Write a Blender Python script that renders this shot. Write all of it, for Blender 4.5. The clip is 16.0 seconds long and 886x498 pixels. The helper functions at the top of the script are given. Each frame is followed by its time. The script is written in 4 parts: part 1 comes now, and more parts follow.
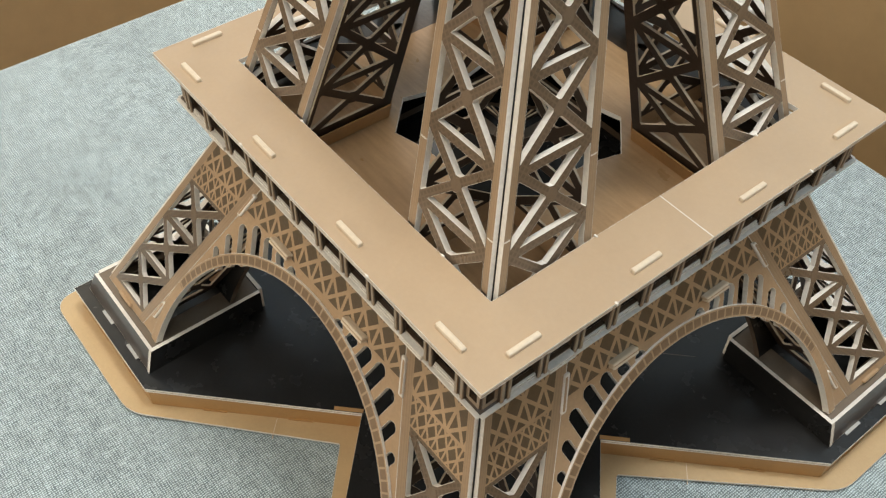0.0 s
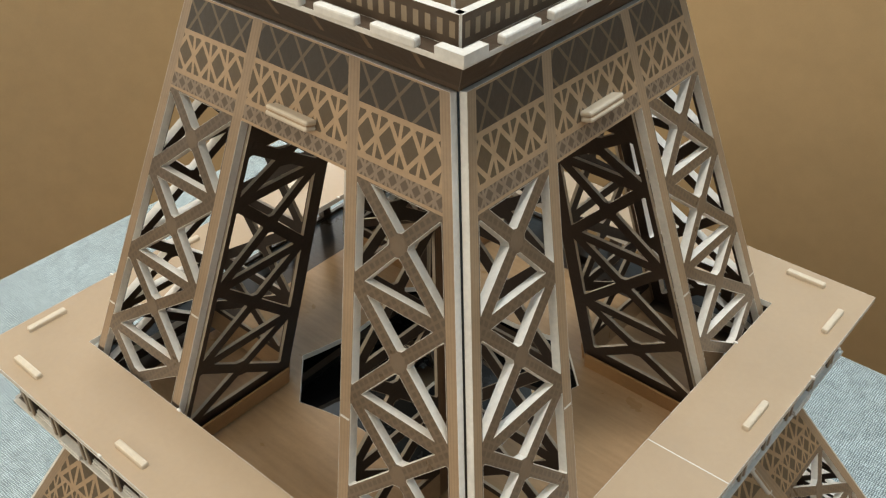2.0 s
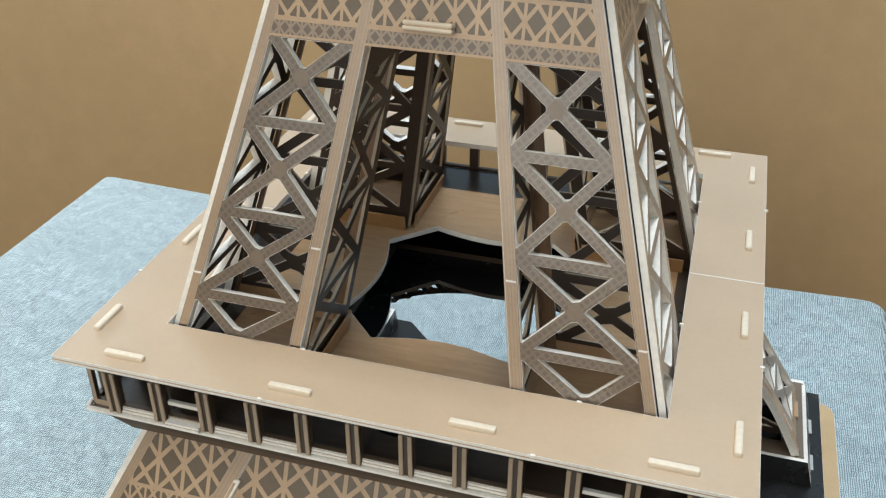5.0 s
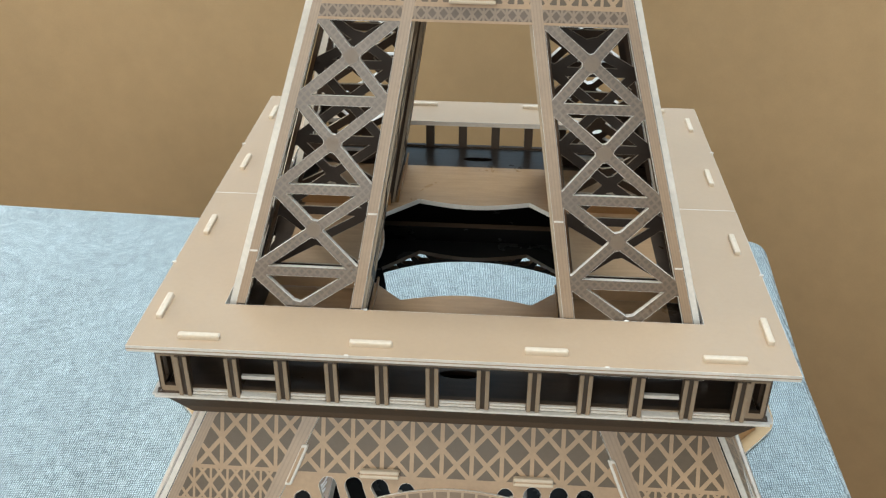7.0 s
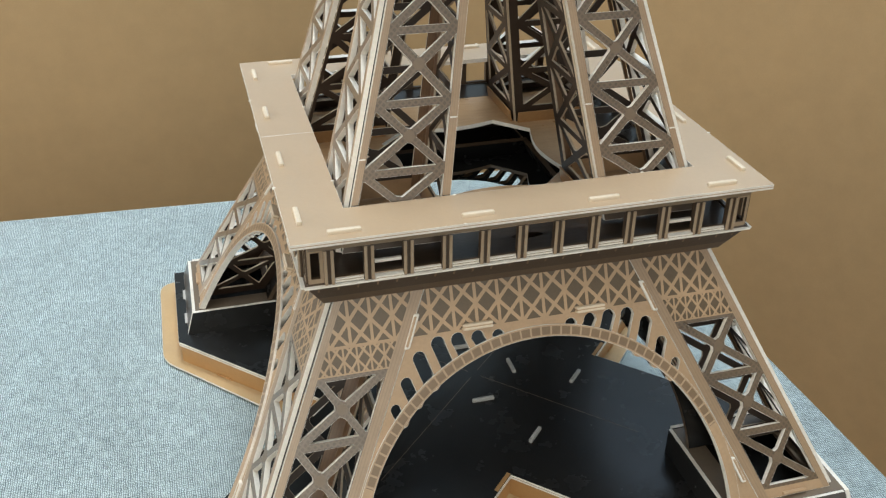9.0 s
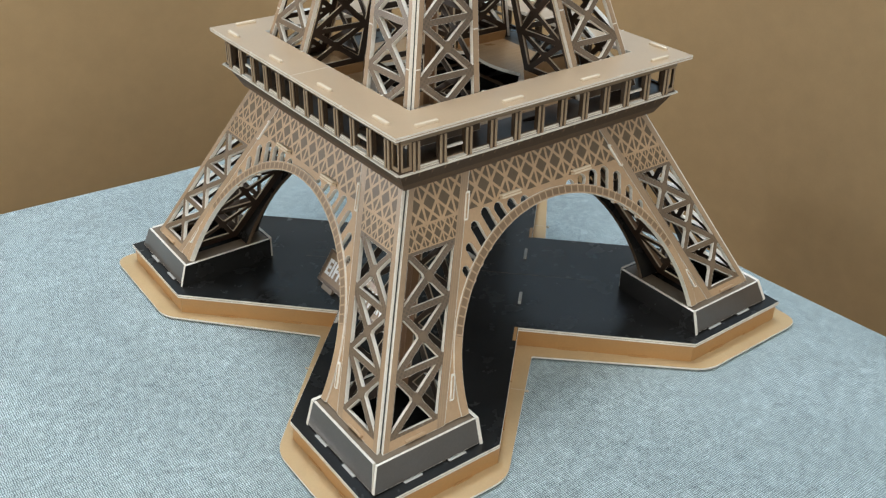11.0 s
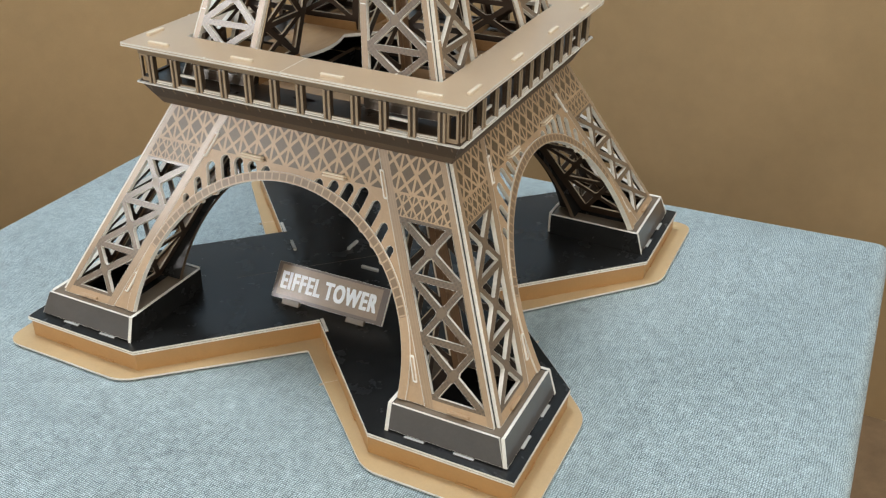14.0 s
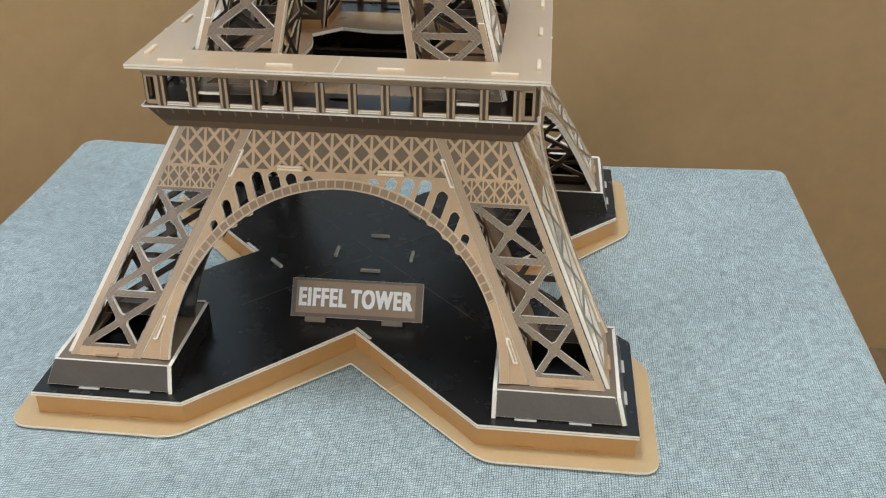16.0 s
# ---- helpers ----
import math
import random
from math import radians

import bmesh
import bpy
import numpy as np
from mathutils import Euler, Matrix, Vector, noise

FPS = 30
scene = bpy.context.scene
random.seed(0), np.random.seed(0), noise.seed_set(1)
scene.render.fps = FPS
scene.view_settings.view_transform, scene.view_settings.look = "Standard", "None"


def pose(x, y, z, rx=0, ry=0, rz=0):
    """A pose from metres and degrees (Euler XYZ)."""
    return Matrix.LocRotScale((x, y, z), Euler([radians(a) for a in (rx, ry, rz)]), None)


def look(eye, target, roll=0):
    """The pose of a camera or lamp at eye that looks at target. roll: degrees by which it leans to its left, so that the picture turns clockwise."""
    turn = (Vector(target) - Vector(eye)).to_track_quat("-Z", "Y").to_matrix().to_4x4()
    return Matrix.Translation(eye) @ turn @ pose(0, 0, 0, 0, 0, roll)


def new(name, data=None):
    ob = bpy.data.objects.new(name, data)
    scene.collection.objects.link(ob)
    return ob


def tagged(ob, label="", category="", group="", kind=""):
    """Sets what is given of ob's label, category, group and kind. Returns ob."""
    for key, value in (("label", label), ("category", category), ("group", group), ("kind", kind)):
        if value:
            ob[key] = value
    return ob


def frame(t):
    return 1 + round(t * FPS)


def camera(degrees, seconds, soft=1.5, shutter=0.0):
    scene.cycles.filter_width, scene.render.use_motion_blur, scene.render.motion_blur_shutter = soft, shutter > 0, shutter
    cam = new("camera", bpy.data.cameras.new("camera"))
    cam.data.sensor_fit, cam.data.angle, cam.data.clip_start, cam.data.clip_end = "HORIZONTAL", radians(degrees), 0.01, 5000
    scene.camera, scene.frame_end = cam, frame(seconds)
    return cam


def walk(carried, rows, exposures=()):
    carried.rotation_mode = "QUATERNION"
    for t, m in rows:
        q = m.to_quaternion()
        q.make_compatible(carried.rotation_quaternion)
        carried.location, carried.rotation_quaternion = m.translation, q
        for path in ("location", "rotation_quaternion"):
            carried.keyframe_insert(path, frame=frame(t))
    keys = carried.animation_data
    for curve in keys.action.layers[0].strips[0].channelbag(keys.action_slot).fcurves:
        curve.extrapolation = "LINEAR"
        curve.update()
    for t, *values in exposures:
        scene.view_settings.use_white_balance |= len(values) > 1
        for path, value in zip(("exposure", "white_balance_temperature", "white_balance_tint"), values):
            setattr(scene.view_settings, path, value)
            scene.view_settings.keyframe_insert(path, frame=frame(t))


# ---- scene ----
import itertools

from mathutils import geometry

cam = camera(49.7, 16.0, soft=1.25)
PATH = [
    (0, (0.2103, -0.2082, 0.4082), (-0.8128, 0.6445, -1.0838), 1.72),
    (0.5, (0.192, -0.2054, 0.4168), (-0.8251, 0.7076, -1.0433), 0.77),
    (1, (0.1686, -0.1839, 0.4067), (-0.8492, 0.8092, -0.9996), -0.09),
    (1.5, (0.1522, -0.1729, 0.3864), (-0.8775, 0.9531, -0.9066), -0.03),
    (2, (0.1549, -0.1733, 0.3723), (-0.9123, 1.044, -0.8022), -0.76),
    (2.5, (0.1407, -0.1957, 0.3599), (-0.8678, 1.1414, -0.7334), -0.10),
    (3, (0.1272, -0.2178, 0.3438), (-0.811, 1.2125, -0.6925), 0.35),
    (3.5, (0.119, -0.2394, 0.3424), (-0.7173, 1.2574, -0.6873), 0.43),
    (4, (0.1038, -0.259, 0.3451), (-0.6071, 1.2967, -0.6914), 0.34),
    (6.5, (0.0296, -0.3148, 0.3526), (-0.1768, 1.3852, -0.6805), 0.23),
    (7, (0.0103, -0.329, 0.3504), (-0.1006, 1.3832, -0.6772), 0.36),
    (7.5, (-0.0114, -0.3419, 0.3481), (-0.0077, 1.3726, -0.6817), 0.36),
    (8, (-0.041, -0.3593, 0.3453), (0.1041, 1.3555, -0.6737), 0.52),
    (8.5, (-0.077, -0.3808, 0.3485), (0.2185, 1.3116, -0.6756), 0.40),
    (9, (-0.1297, -0.4089, 0.3549), (0.3393, 1.2457, -0.6659), 0.65),
    (9.5, (-0.1897, -0.4348, 0.3567), (0.4524, 1.167, -0.6542), 0.82),
    (10, (-0.2399, -0.4496, 0.3553), (0.5434, 1.0872, -0.6569), 0.75),
    (12.5, (-0.418, -0.3733, 0.3522), (0.9169, 0.7295, -0.6487), 0.68),
    (13, (-0.4421, -0.3369, 0.3466), (0.9833, 0.6496, -0.6509), 0.93),
    (13.5, (-0.4601, -0.3029, 0.3412), (1.0389, 0.5671, -0.6569), 0.95),
    (14, (-0.4721, -0.2675, 0.3342), (1.0937, 0.4803, -0.6603), 0.85),
    (14.5, (-0.4898, -0.2227, 0.3359), (1.1381, 0.3692, -0.6638), 0.93),
    (15, (-0.5055, -0.184, 0.3306), (1.1737, 0.2689, -0.6569), 0.74),
    (15.5, (-0.5163, -0.1406, 0.3263), (1.1961, 0.1775, -0.6568), 0.39),
    (16, (-0.5217, -0.0957, 0.3248), (1.2068, 0.0826, -0.6654), 0.40),
]
# the clip's own drift in brightness and white balance
TONES = [(0, -0.16, 7250, 14), (1, -0.31, 7200, 12), (2.5, -0.22, 6800, 11), (4, -0.1, 6200, 10), (6.5, -0.03, 6120, 9), (8, -0.13, 6230, 9), (9.5, -0.18, 6370, 9), (10, -0.27, 6250, 9), (12.5, -0.25, 6350, 11), (16, -0.31, 6470, 11)]
walk(cam, [(t, look(eye, target, roll)) for t, eye, target, roll in PATH], TONES)

# ---- light ----
world = bpy.data.worlds.new("room_air")
scene.world = world
world.use_nodes = True
world.node_tree.nodes["Background"].inputs["Color"].default_value = (1.0, 0.93, 0.84, 1)
world.node_tree.nodes["Background"].inputs["Strength"].default_value = 0.005


def window_light(name, eye, target, sx, sy, watts, colour):
    data = bpy.data.lights.new(name, "AREA")
    data.shape, data.size, data.size_y = "RECTANGLE", sx, sy
    data.energy, data.color = watts, colour
    ob = new(name, data)
    ob.matrix_world = look(eye, target)
    return ob


ROOM = (-0.98, 0.64, -2.4, 0.62, -0.46, 1.95)  # x0 x1 y0 y1 floor ceiling
window_light("daylight_south", (-0.32, -2.38, 1.0), (-0.1, 0, 0.5), 1.2, 1.64, 25.5, (1.0, 0.965, 0.86))
window_light("daylight_west", (-0.97, -0.3, 0.5), (0, -0.1, 0.3), 0.55, 0.96, 5.6, (1.0, 0.935, 0.76))
window_light("unseen_ceiling_light", (0.04, -0.6, 1.93), (0.04, -0.6, 0.0), 0.6, 0.75, 10.0, (1.0, 0.965, 0.855))
# cool fill from overhead, unseen, added to brighten the east side
window_light("unseen_ceiling_light", (0.1, 0.3, 1.93), (0.1, 0.3, 0.0), 0.4, 0.4, 22.0, (0.88, 0.96, 1.0))
# a narrow bright pane that the glossy prints mirror, and two dim bluish windows behind the far corner
window_light("daylight_north_west", (-0.7, 0.538, 0.36), (-0.06, 0, 0.03), 0.08, 0.095, 2.3, (1.0, 0.98, 0.95))
window_light("daylight_north_east", (0.45, 0.43, 0.775), (0, 0, 0.1), 0.35, 0.43, 0.6, (0.62, 0.8, 1.0))
window_light("daylight_east", (0.632, -0.16, 0.5), (0, 0, 0.05), 0.2, 0.2, 0.16, (0.62, 0.8, 1.0))

# ---- materials ----


def nodes_of(name):
    m = bpy.data.materials.new(name)
    m.use_nodes = True
    nt = m.node_tree
    return m, nt, nt.nodes["Principled BSDF"]


def nd(nt, kind, **kw):
    n = nt.nodes.new(kind)
    for k, v in kw.items():
        n.inputs[k.replace("_", " ")].default_value = v
    return n


def calc(nt, op, a, b=None, c=None):
    n = nt.nodes.new("ShaderNodeMath")
    n.operation = op
    for i, v in enumerate((a, b, c)):
        if v is None:
            continue
        if isinstance(v, (int, float)):
            n.inputs[i].default_value = v
        else:
            nt.links.new(v, n.inputs[i])
    return n.outputs[0]


def blend(nt, fac, a, b, mode="MIX"):
    n = nt.nodes.new("ShaderNodeMix")
    n.data_type, n.blend_type = "RGBA", mode
    for sock, v in ((n.inputs[0], fac), (n.inputs[6], a), (n.inputs[7], b)):
        if isinstance(v, (int, float)):
            sock.default_value = v
        elif isinstance(v, tuple):
            sock.default_value = (*v, 1)
        else:
            nt.links.new(v, sock)
    return n.outputs[2]


def cloud(nt, scale, lo, hi, detail=4.0, stretch=None):
    """Noise in object metres, spread to lo..hi."""
    tc = nt.nodes.new("ShaderNodeTexCoord")
    v = tc.outputs["Object"]
    if stretch:
        mp = nt.nodes.new("ShaderNodeMapping")
        mp.inputs["Scale"].default_value = stretch
        nt.links.new(v, mp.inputs["Vector"])
        v = mp.outputs[0]
    n = nd(nt, "ShaderNodeTexNoise", Scale=scale, Detail=detail, Roughness=0.6)
    nt.links.new(v, n.inputs["Vector"])
    r = nt.nodes.new("ShaderNodeMapRange")
    r.inputs[1].default_value, r.inputs[2].default_value = 0.3, 0.7
    r.inputs[3].default_value, r.inputs[4].default_value = lo, hi
    nt.links.new(n.outputs[0], r.inputs[0])
    return r.outputs[0]


def uv_axes(nt):
    u = nt.nodes.new("ShaderNodeUVMap")
    s = nt.nodes.new("ShaderNodeSeparateXYZ")
    nt.links.new(u.outputs[0], s.inputs[0])
    return s.outputs[0], s.outputs[1]


def finish(m, nt, bsdf, colour, rough, bump=0.0, bump_scale=900.0, coat=0.0, grain=0.12, patch=0.03):
    tone = cloud(nt, 38.0, 1 - grain, 1 + grain)
    fine = cloud(nt, 700.0, 1 - grain * 0.6, 1 + grain * 0.6)
    shade = calc(nt, "MULTIPLY", tone, fine)
    comb = nt.nodes.new("ShaderNodeCombineColor")
    for i in range(3):
        nt.links.new(shade, comb.inputs[i])
    nt.links.new(blend(nt, 1.0, colour, comb.outputs[0], "MULTIPLY"), bsdf.inputs["Base Color"])
    r = cloud(nt, 60.0, rough - patch, rough + patch)
    nt.links.new(r, bsdf.inputs["Roughness"])
    bsdf.inputs["Coat Weight"].default_value = coat
    bsdf.inputs["Coat Roughness"].default_value = 0.3
    if bump:
        b = nd(nt, "ShaderNodeBump", Strength=bump, Distance=0.0004)
        nt.links.new(cloud(nt, bump_scale, 0, 1), b.inputs["Height"])
        nt.links.new(b.outputs[0], bsdf.inputs["Normal"])
    return m


def plain_print(name, colour, rough=0.42, coat=0.12, grain=0.1, bump=0.15, patch=0.03):
    m, nt, b = nodes_of(name)
    return finish(m, nt, b, colour, rough, bump, 500.0, coat, grain, patch)


def strip_print(name, light, dark, lines=(0.22, 0.5, 0.8), w=0.045):
    """Printed girder strip: dark lines that run along it."""
    m, nt, b = nodes_of(name)
    x, y = uv_axes(nt)
    fac = None
    for l in lines:
        hit = calc(nt, "LESS_THAN", calc(nt, "ABSOLUTE", calc(nt, "SUBTRACT", x, l)), w)
        fac = hit if fac is None else calc(nt, "MAXIMUM", fac, hit)
    col = blend(nt, calc(nt, "MULTIPLY", fac, 0.25), light, dark)
    return finish(m, nt, b, col, 0.32, 0.1, 500.0, 0.45, 0.1)


def lattice_print(name, light, dark, diag=0.105, post=0.07, soft=1.0):
    """Printed lattice: crosses with an upright through each, dark fields between."""
    m, nt, b = nodes_of(name)
    x, y = uv_axes(nt)

    def near_line(v):
        f = calc(nt, "ABSOLUTE", calc(nt, "SUBTRACT", calc(nt, "FRACT", calc(nt, "ADD", v, 0.5)), 0.5))
        return f
    d1, d2 = near_line(calc(nt, "ADD", x, y)), near_line(calc(nt, "SUBTRACT", x, y))
    bar = calc(nt, "LESS_THAN", calc(nt, "MINIMUM", d1, d2), diag)
    bar = calc(nt, "MAXIMUM", bar, calc(nt, "LESS_THAN", near_line(x), post))
    col = blend(nt, calc(nt, "MULTIPLY", bar, soft), dark, light)
    return finish(m, nt, b, col, 0.4, 0.15, 500.0, 0.15, 0.1)


def band_print(name, light, dark, post, rim):
    """Printed row of panes: uprights and two rails."""
    m, nt, b = nodes_of(name)
    x, y = uv_axes(nt)
    ax = calc(nt, "ABSOLUTE", calc(nt, "SUBTRACT", calc(nt, "FRACT", x), 0.5))
    ay = calc(nt, "ABSOLUTE", calc(nt, "SUBTRACT", y, 0.5))
    bar = calc(nt, "MAXIMUM", calc(nt, "LESS_THAN", ax, post), calc(nt, "GREATER_THAN", ay, 0.5 - rim))
    return finish(m, nt, b, blend(nt, bar, dark, light), 0.4, 0.15, 500.0, 0.15, 0.1)


def bar_print(name, light, dark, size=0.0026):
    """Printed small crosses on the thin braces."""
    m, nt, b = nodes_of(name)
    x, y = uv_axes(nt)
    a = calc(nt, "ABSOLUTE", calc(nt, "SUBTRACT", calc(nt, "FRACT", calc(nt, "DIVIDE", calc(nt, "ADD", x, y), size)), 0.5))
    c = calc(nt, "ABSOLUTE", calc(nt, "SUBTRACT", calc(nt, "FRACT", calc(nt, "DIVIDE", calc(nt, "SUBTRACT", x, y), size)), 0.5))
    f = calc(nt, "LESS_THAN", calc(nt, "MINIMUM", a, c), 0.17)
    col = blend(nt, calc(nt, "MULTIPLY", f, 0.5), dark, light)
    return finish(m, nt, b, col, 0.3, 0.1, 600.0, 0.55, 0.14)


def wood_print(name, c0, c1):
    m, nt, b = nodes_of(name)
    g = cloud(nt, 60.0, 0, 1, 6.0, (1.0, 9.0, 1.0))
    return finish(m, nt, b, blend(nt, g, c0, c1), 0.3, 0.1, 500.0, 0.3, 0.06)


def fabric(name, light, dark, period=0.0011):
    """Plain weave: pale threads over and under each other, dark gaps, slubs and blotches."""
    m, nt, b = nodes_of(name)
    tc = nt.nodes.new("ShaderNodeTexCoord")
    sep = nt.nodes.new("ShaderNodeSeparateXYZ")
    nt.links.new(tc.outputs["Object"], sep.inputs[0])
    k = 2 * math.pi / period
    wob = cloud(nt, 330.0, -1.9, 1.9, 2.0)
    wob2 = cloud(nt, 300.0, -1.9, 1.9, 2.0)
    px = calc(nt, "MULTIPLY", calc(nt, "ADD", sep.outputs[0], sep.outputs[2]), k)
    py = calc(nt, "MULTIPLY", calc(nt, "ADD", sep.outputs[1], calc(nt, "MULTIPLY", sep.outputs[2], 0.6)), k * 0.93)
    sx, sy = calc(nt, "SINE", calc(nt, "ADD", px, wob)), calc(nt, "SINE", calc(nt, "ADD", py, wob2))
    lines = calc(nt, "ADD", calc(nt, "MULTIPLY", sx, 0.42), calc(nt, "MULTIPLY", sy, 0.3))
    weave = calc(nt, "ADD", calc(nt, "ADD", calc(nt, "MULTIPLY", calc(nt, "MULTIPLY", sx, sy), 0.45), lines), 0.52)
    warp = cloud(nt, 90.0, 0.0, 1.0, 2.0, (1.5, 11.0, 5.0))
    weft = cloud(nt, 90.0, 0.0, 1.0, 2.0, (11.0, 1.5, 5.0))
    slub = calc(nt, "MULTIPLY", calc(nt, "ADD", warp, weft), 0.5)
    n = calc(nt, "ADD", calc(nt, "MULTIPLY", weave, 0.56), calc(nt, "MULTIPLY", slub, 0.44))
    clamp = nt.nodes.new("ShaderNodeMapRange")
    clamp.inputs[1].default_value, clamp.inputs[2].default_value = 0.3, 0.74
    nt.links.new(n, clamp.inputs[0])
    fac = clamp.outputs[0]
    spot = calc(nt, "MULTIPLY", cloud(nt, 120.0, 0.83, 1.09, 5.0), cloud(nt, 380.0, 0.89, 1.09, 3.0))
    col = blend(nt, fac, dark, light)
    comb = nt.nodes.new("ShaderNodeCombineColor")
    big = cloud(nt, 14.0, 0.93, 1.1)
    for i in range(3):
        nt.links.new(calc(nt, "MULTIPLY", spot, big), comb.inputs[i])
    nt.links.new(blend(nt, 1.0, col, comb.outputs[0], "MULTIPLY"), b.inputs["Base Color"])
    b.inputs["Roughness"].default_value = 0.85
    b.inputs["Sheen Weight"].default_value = 0.15
    bm_ = nd(nt, "ShaderNodeBump", Strength=0.3, Distance=0.0004)
    nt.links.new(fac, bm_.inputs["Height"])
    nt.links.new(bm_.outputs[0], b.inputs["Normal"])
    return m


def bracket_print(name, dark, light):
    """Dark board with a row of short pale ticks along its upper part."""
    m, nt, b = nodes_of(name)
    x, y = uv_axes(nt)
    ax = calc(nt, "ABSOLUTE", calc(nt, "SUBTRACT", calc(nt, "FRACT", x), 0.5))
    tick = calc(nt, "MULTIPLY", calc(nt, "LESS_THAN", ax, 0.05), calc(nt, "GREATER_THAN", y, 0.62))
    tick = calc(nt, "MULTIPLY", tick, cloud(nt, 120.0, 0.2, 1.0))
    foot = calc(nt, "MULTIPLY", calc(nt, "LESS_THAN", y, 0.3), 0.22)
    return finish(m, nt, b, blend(nt, calc(nt, "MAXIMUM", tick, foot), dark, light), 0.62, 0.15, 500.0, 0.0, 0.1)


M_EDGE = plain_print("foam_board_edge", (0.76, 0.71, 0.64), 0.6, 0.0, 0.12, 0.2)
# darker copy of the foam edge, for inner boards that lie in shade
M_EDGE_SHADE = plain_print("shaded_card_edge", (0.46, 0.37, 0.27), 0.6, 0.0, 0.15, 0.2)
M_SEAM = plain_print("foam_core_line", (0.33, 0.26, 0.18), 0.6, 0.0, 0.2, 0.2)
M_TABEND = plain_print("deck_tab_card", (0.66, 0.545, 0.41), 0.55, 0.0, 0.06, 0.1)
# backs are coloured extra dark, standing in for the shade inside the tower
M_BACK = plain_print("shaded_back_print", (0.034, 0.019, 0.011), 0.5, 0.0)
M_SLOT = plain_print("mullion_side_print", (0.06, 0.04, 0.026), 0.4)
M_STRIP = strip_print("girder_strip_print", (0.355, 0.242, 0.15), (0.15, 0.094, 0.058))
M_BAR = bar_print("brace_print", (0.205, 0.142, 0.094), (0.108, 0.075, 0.049))
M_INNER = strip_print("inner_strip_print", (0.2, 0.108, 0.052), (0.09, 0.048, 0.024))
M_LAT = lattice_print("lattice_print", (0.435, 0.29, 0.17), (0.112, 0.076, 0.043))
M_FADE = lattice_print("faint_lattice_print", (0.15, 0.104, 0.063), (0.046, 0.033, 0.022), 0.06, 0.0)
M_GIRD = lattice_print("girder_print", (0.27, 0.195, 0.135), (0.13, 0.09, 0.06), 0.13, 0.1)
M_TAN = plain_print("tan_print", (0.425, 0.282, 0.167))
M_TICK = band_print("ring_tick_print", (0.43, 0.3, 0.19), (0.21, 0.135, 0.078), 0.09, 0.16)
M_GUSSET = plain_print("gusset_print", (0.175, 0.122, 0.08), 0.4, 0.3, 0.08)
M_DECK = plain_print("deck_print", (0.475, 0.338, 0.218), 0.29, 0.25, 0.03, 0.0, 0.012)
M_FLOOR = wood_print("gallery_floor_print", (0.44, 0.275, 0.145), (0.35, 0.21, 0.105))
M_FLOOR_SHADE = wood_print("shaded_floor_border", (0.05, 0.033, 0.021), (0.03, 0.02, 0.013))
M_MULL = plain_print("mullion_print", (0.34, 0.252, 0.17), 0.42)
M_HEAD = strip_print("header_print", (0.2, 0.15, 0.1), (0.1, 0.07, 0.045), (0.5,), 0.1)
M_DARK = plain_print("dark_brown_print", (0.085, 0.055, 0.034), 0.35, 0.15)
M_SOFFIT = bracket_print("soffit_print", (0.06, 0.036, 0.02), (0.26, 0.17, 0.1))
M_BLACK = plain_print("black_print", (0.0115, 0.0113, 0.0112), 0.26, 0.3, 0.25, 0.05)
M_BLACK.node_tree.nodes["Principled BSDF"].inputs["Specular IOR Level"].default_value = 0.4
M_GREY = plain_print("pedestal_print", (0.084, 0.07, 0.062), 0.22, 0.6)
M_TABG = plain_print("grey_tab_print", (0.42, 0.41, 0.39), 0.5, 0.05)
M_PEDTOP = plain_print("pedestal_top_print", (0.15, 0.11, 0.075), 0.4, 0.1)
M_OCHRE = plain_print("ochre_print", (0.43, 0.232, 0.088), 0.42, 0.1, 0.06)
M_RIM = plain_print("rim_print", (0.5, 0.345, 0.182), 0.42, 0.1, 0.05)
M_WHITE = plain_print("white_ink", (0.8, 0.8, 0.81), 0.14, 0.8, 0.02)
M_CLOTH = fabric("blue_grey_weave", (0.55, 0.652, 0.672), (0.132, 0.17, 0.18), 0.00114)
# the weave again for the table's sides, their shade put into the colour
M_SIDE_SHADE = fabric("shaded_ribbed_cloth", (0.16, 0.175, 0.185), (0.03, 0.034, 0.038), 0.0022)
M_WALL = plain_print("brown_wall_paint", (0.44, 0.297, 0.15), 0.75, 0.0, 0.04, 0.08)
M_UPPER = plain_print("pale_wall_paint", (0.26, 0.3, 0.34), 0.8, 0.0, 0.03, 0.08)
M_FAR = plain_print("blue_grey_wall_paint", (0.33, 0.43, 0.52), 0.8, 0.0, 0.03, 0.08)
M_CEIL = plain_print("ceiling_paint", (0.4, 0.42, 0.44), 0.8, 0.0, 0.03)
M_GROUND = plain_print("dark_brown_carpet", (0.2, 0.125, 0.065), 0.9, 0.0, 0.15, 0.5)

# ---- mesh helpers ----
MM = 0.001
BOARD = 2.4 * MM


def link_mesh(name, verts, faces, mats, slots, uvs=None, smooth=False):
    me = bpy.data.meshes.new(name)
    me.from_pydata([tuple(v) for v in verts], [], faces)
    for m in mats:
        me.materials.append(m)
    me.polygons.foreach_set("material_index", slots)
    if uvs:
        layer = me.uv_layers.new(name="UVMap")
        flat = [c for f in uvs for uv in f for c in uv]
        layer.data.foreach_set("uv", flat)
    me.validate()
    me.update()
    return me


def child(name, me, parent, m=None, label=""):
    ob = new(name, me)
    ob.parent = parent
    ob.matrix_basis = m if m is not None else Matrix.Identity(4)
    return tagged(ob, label)


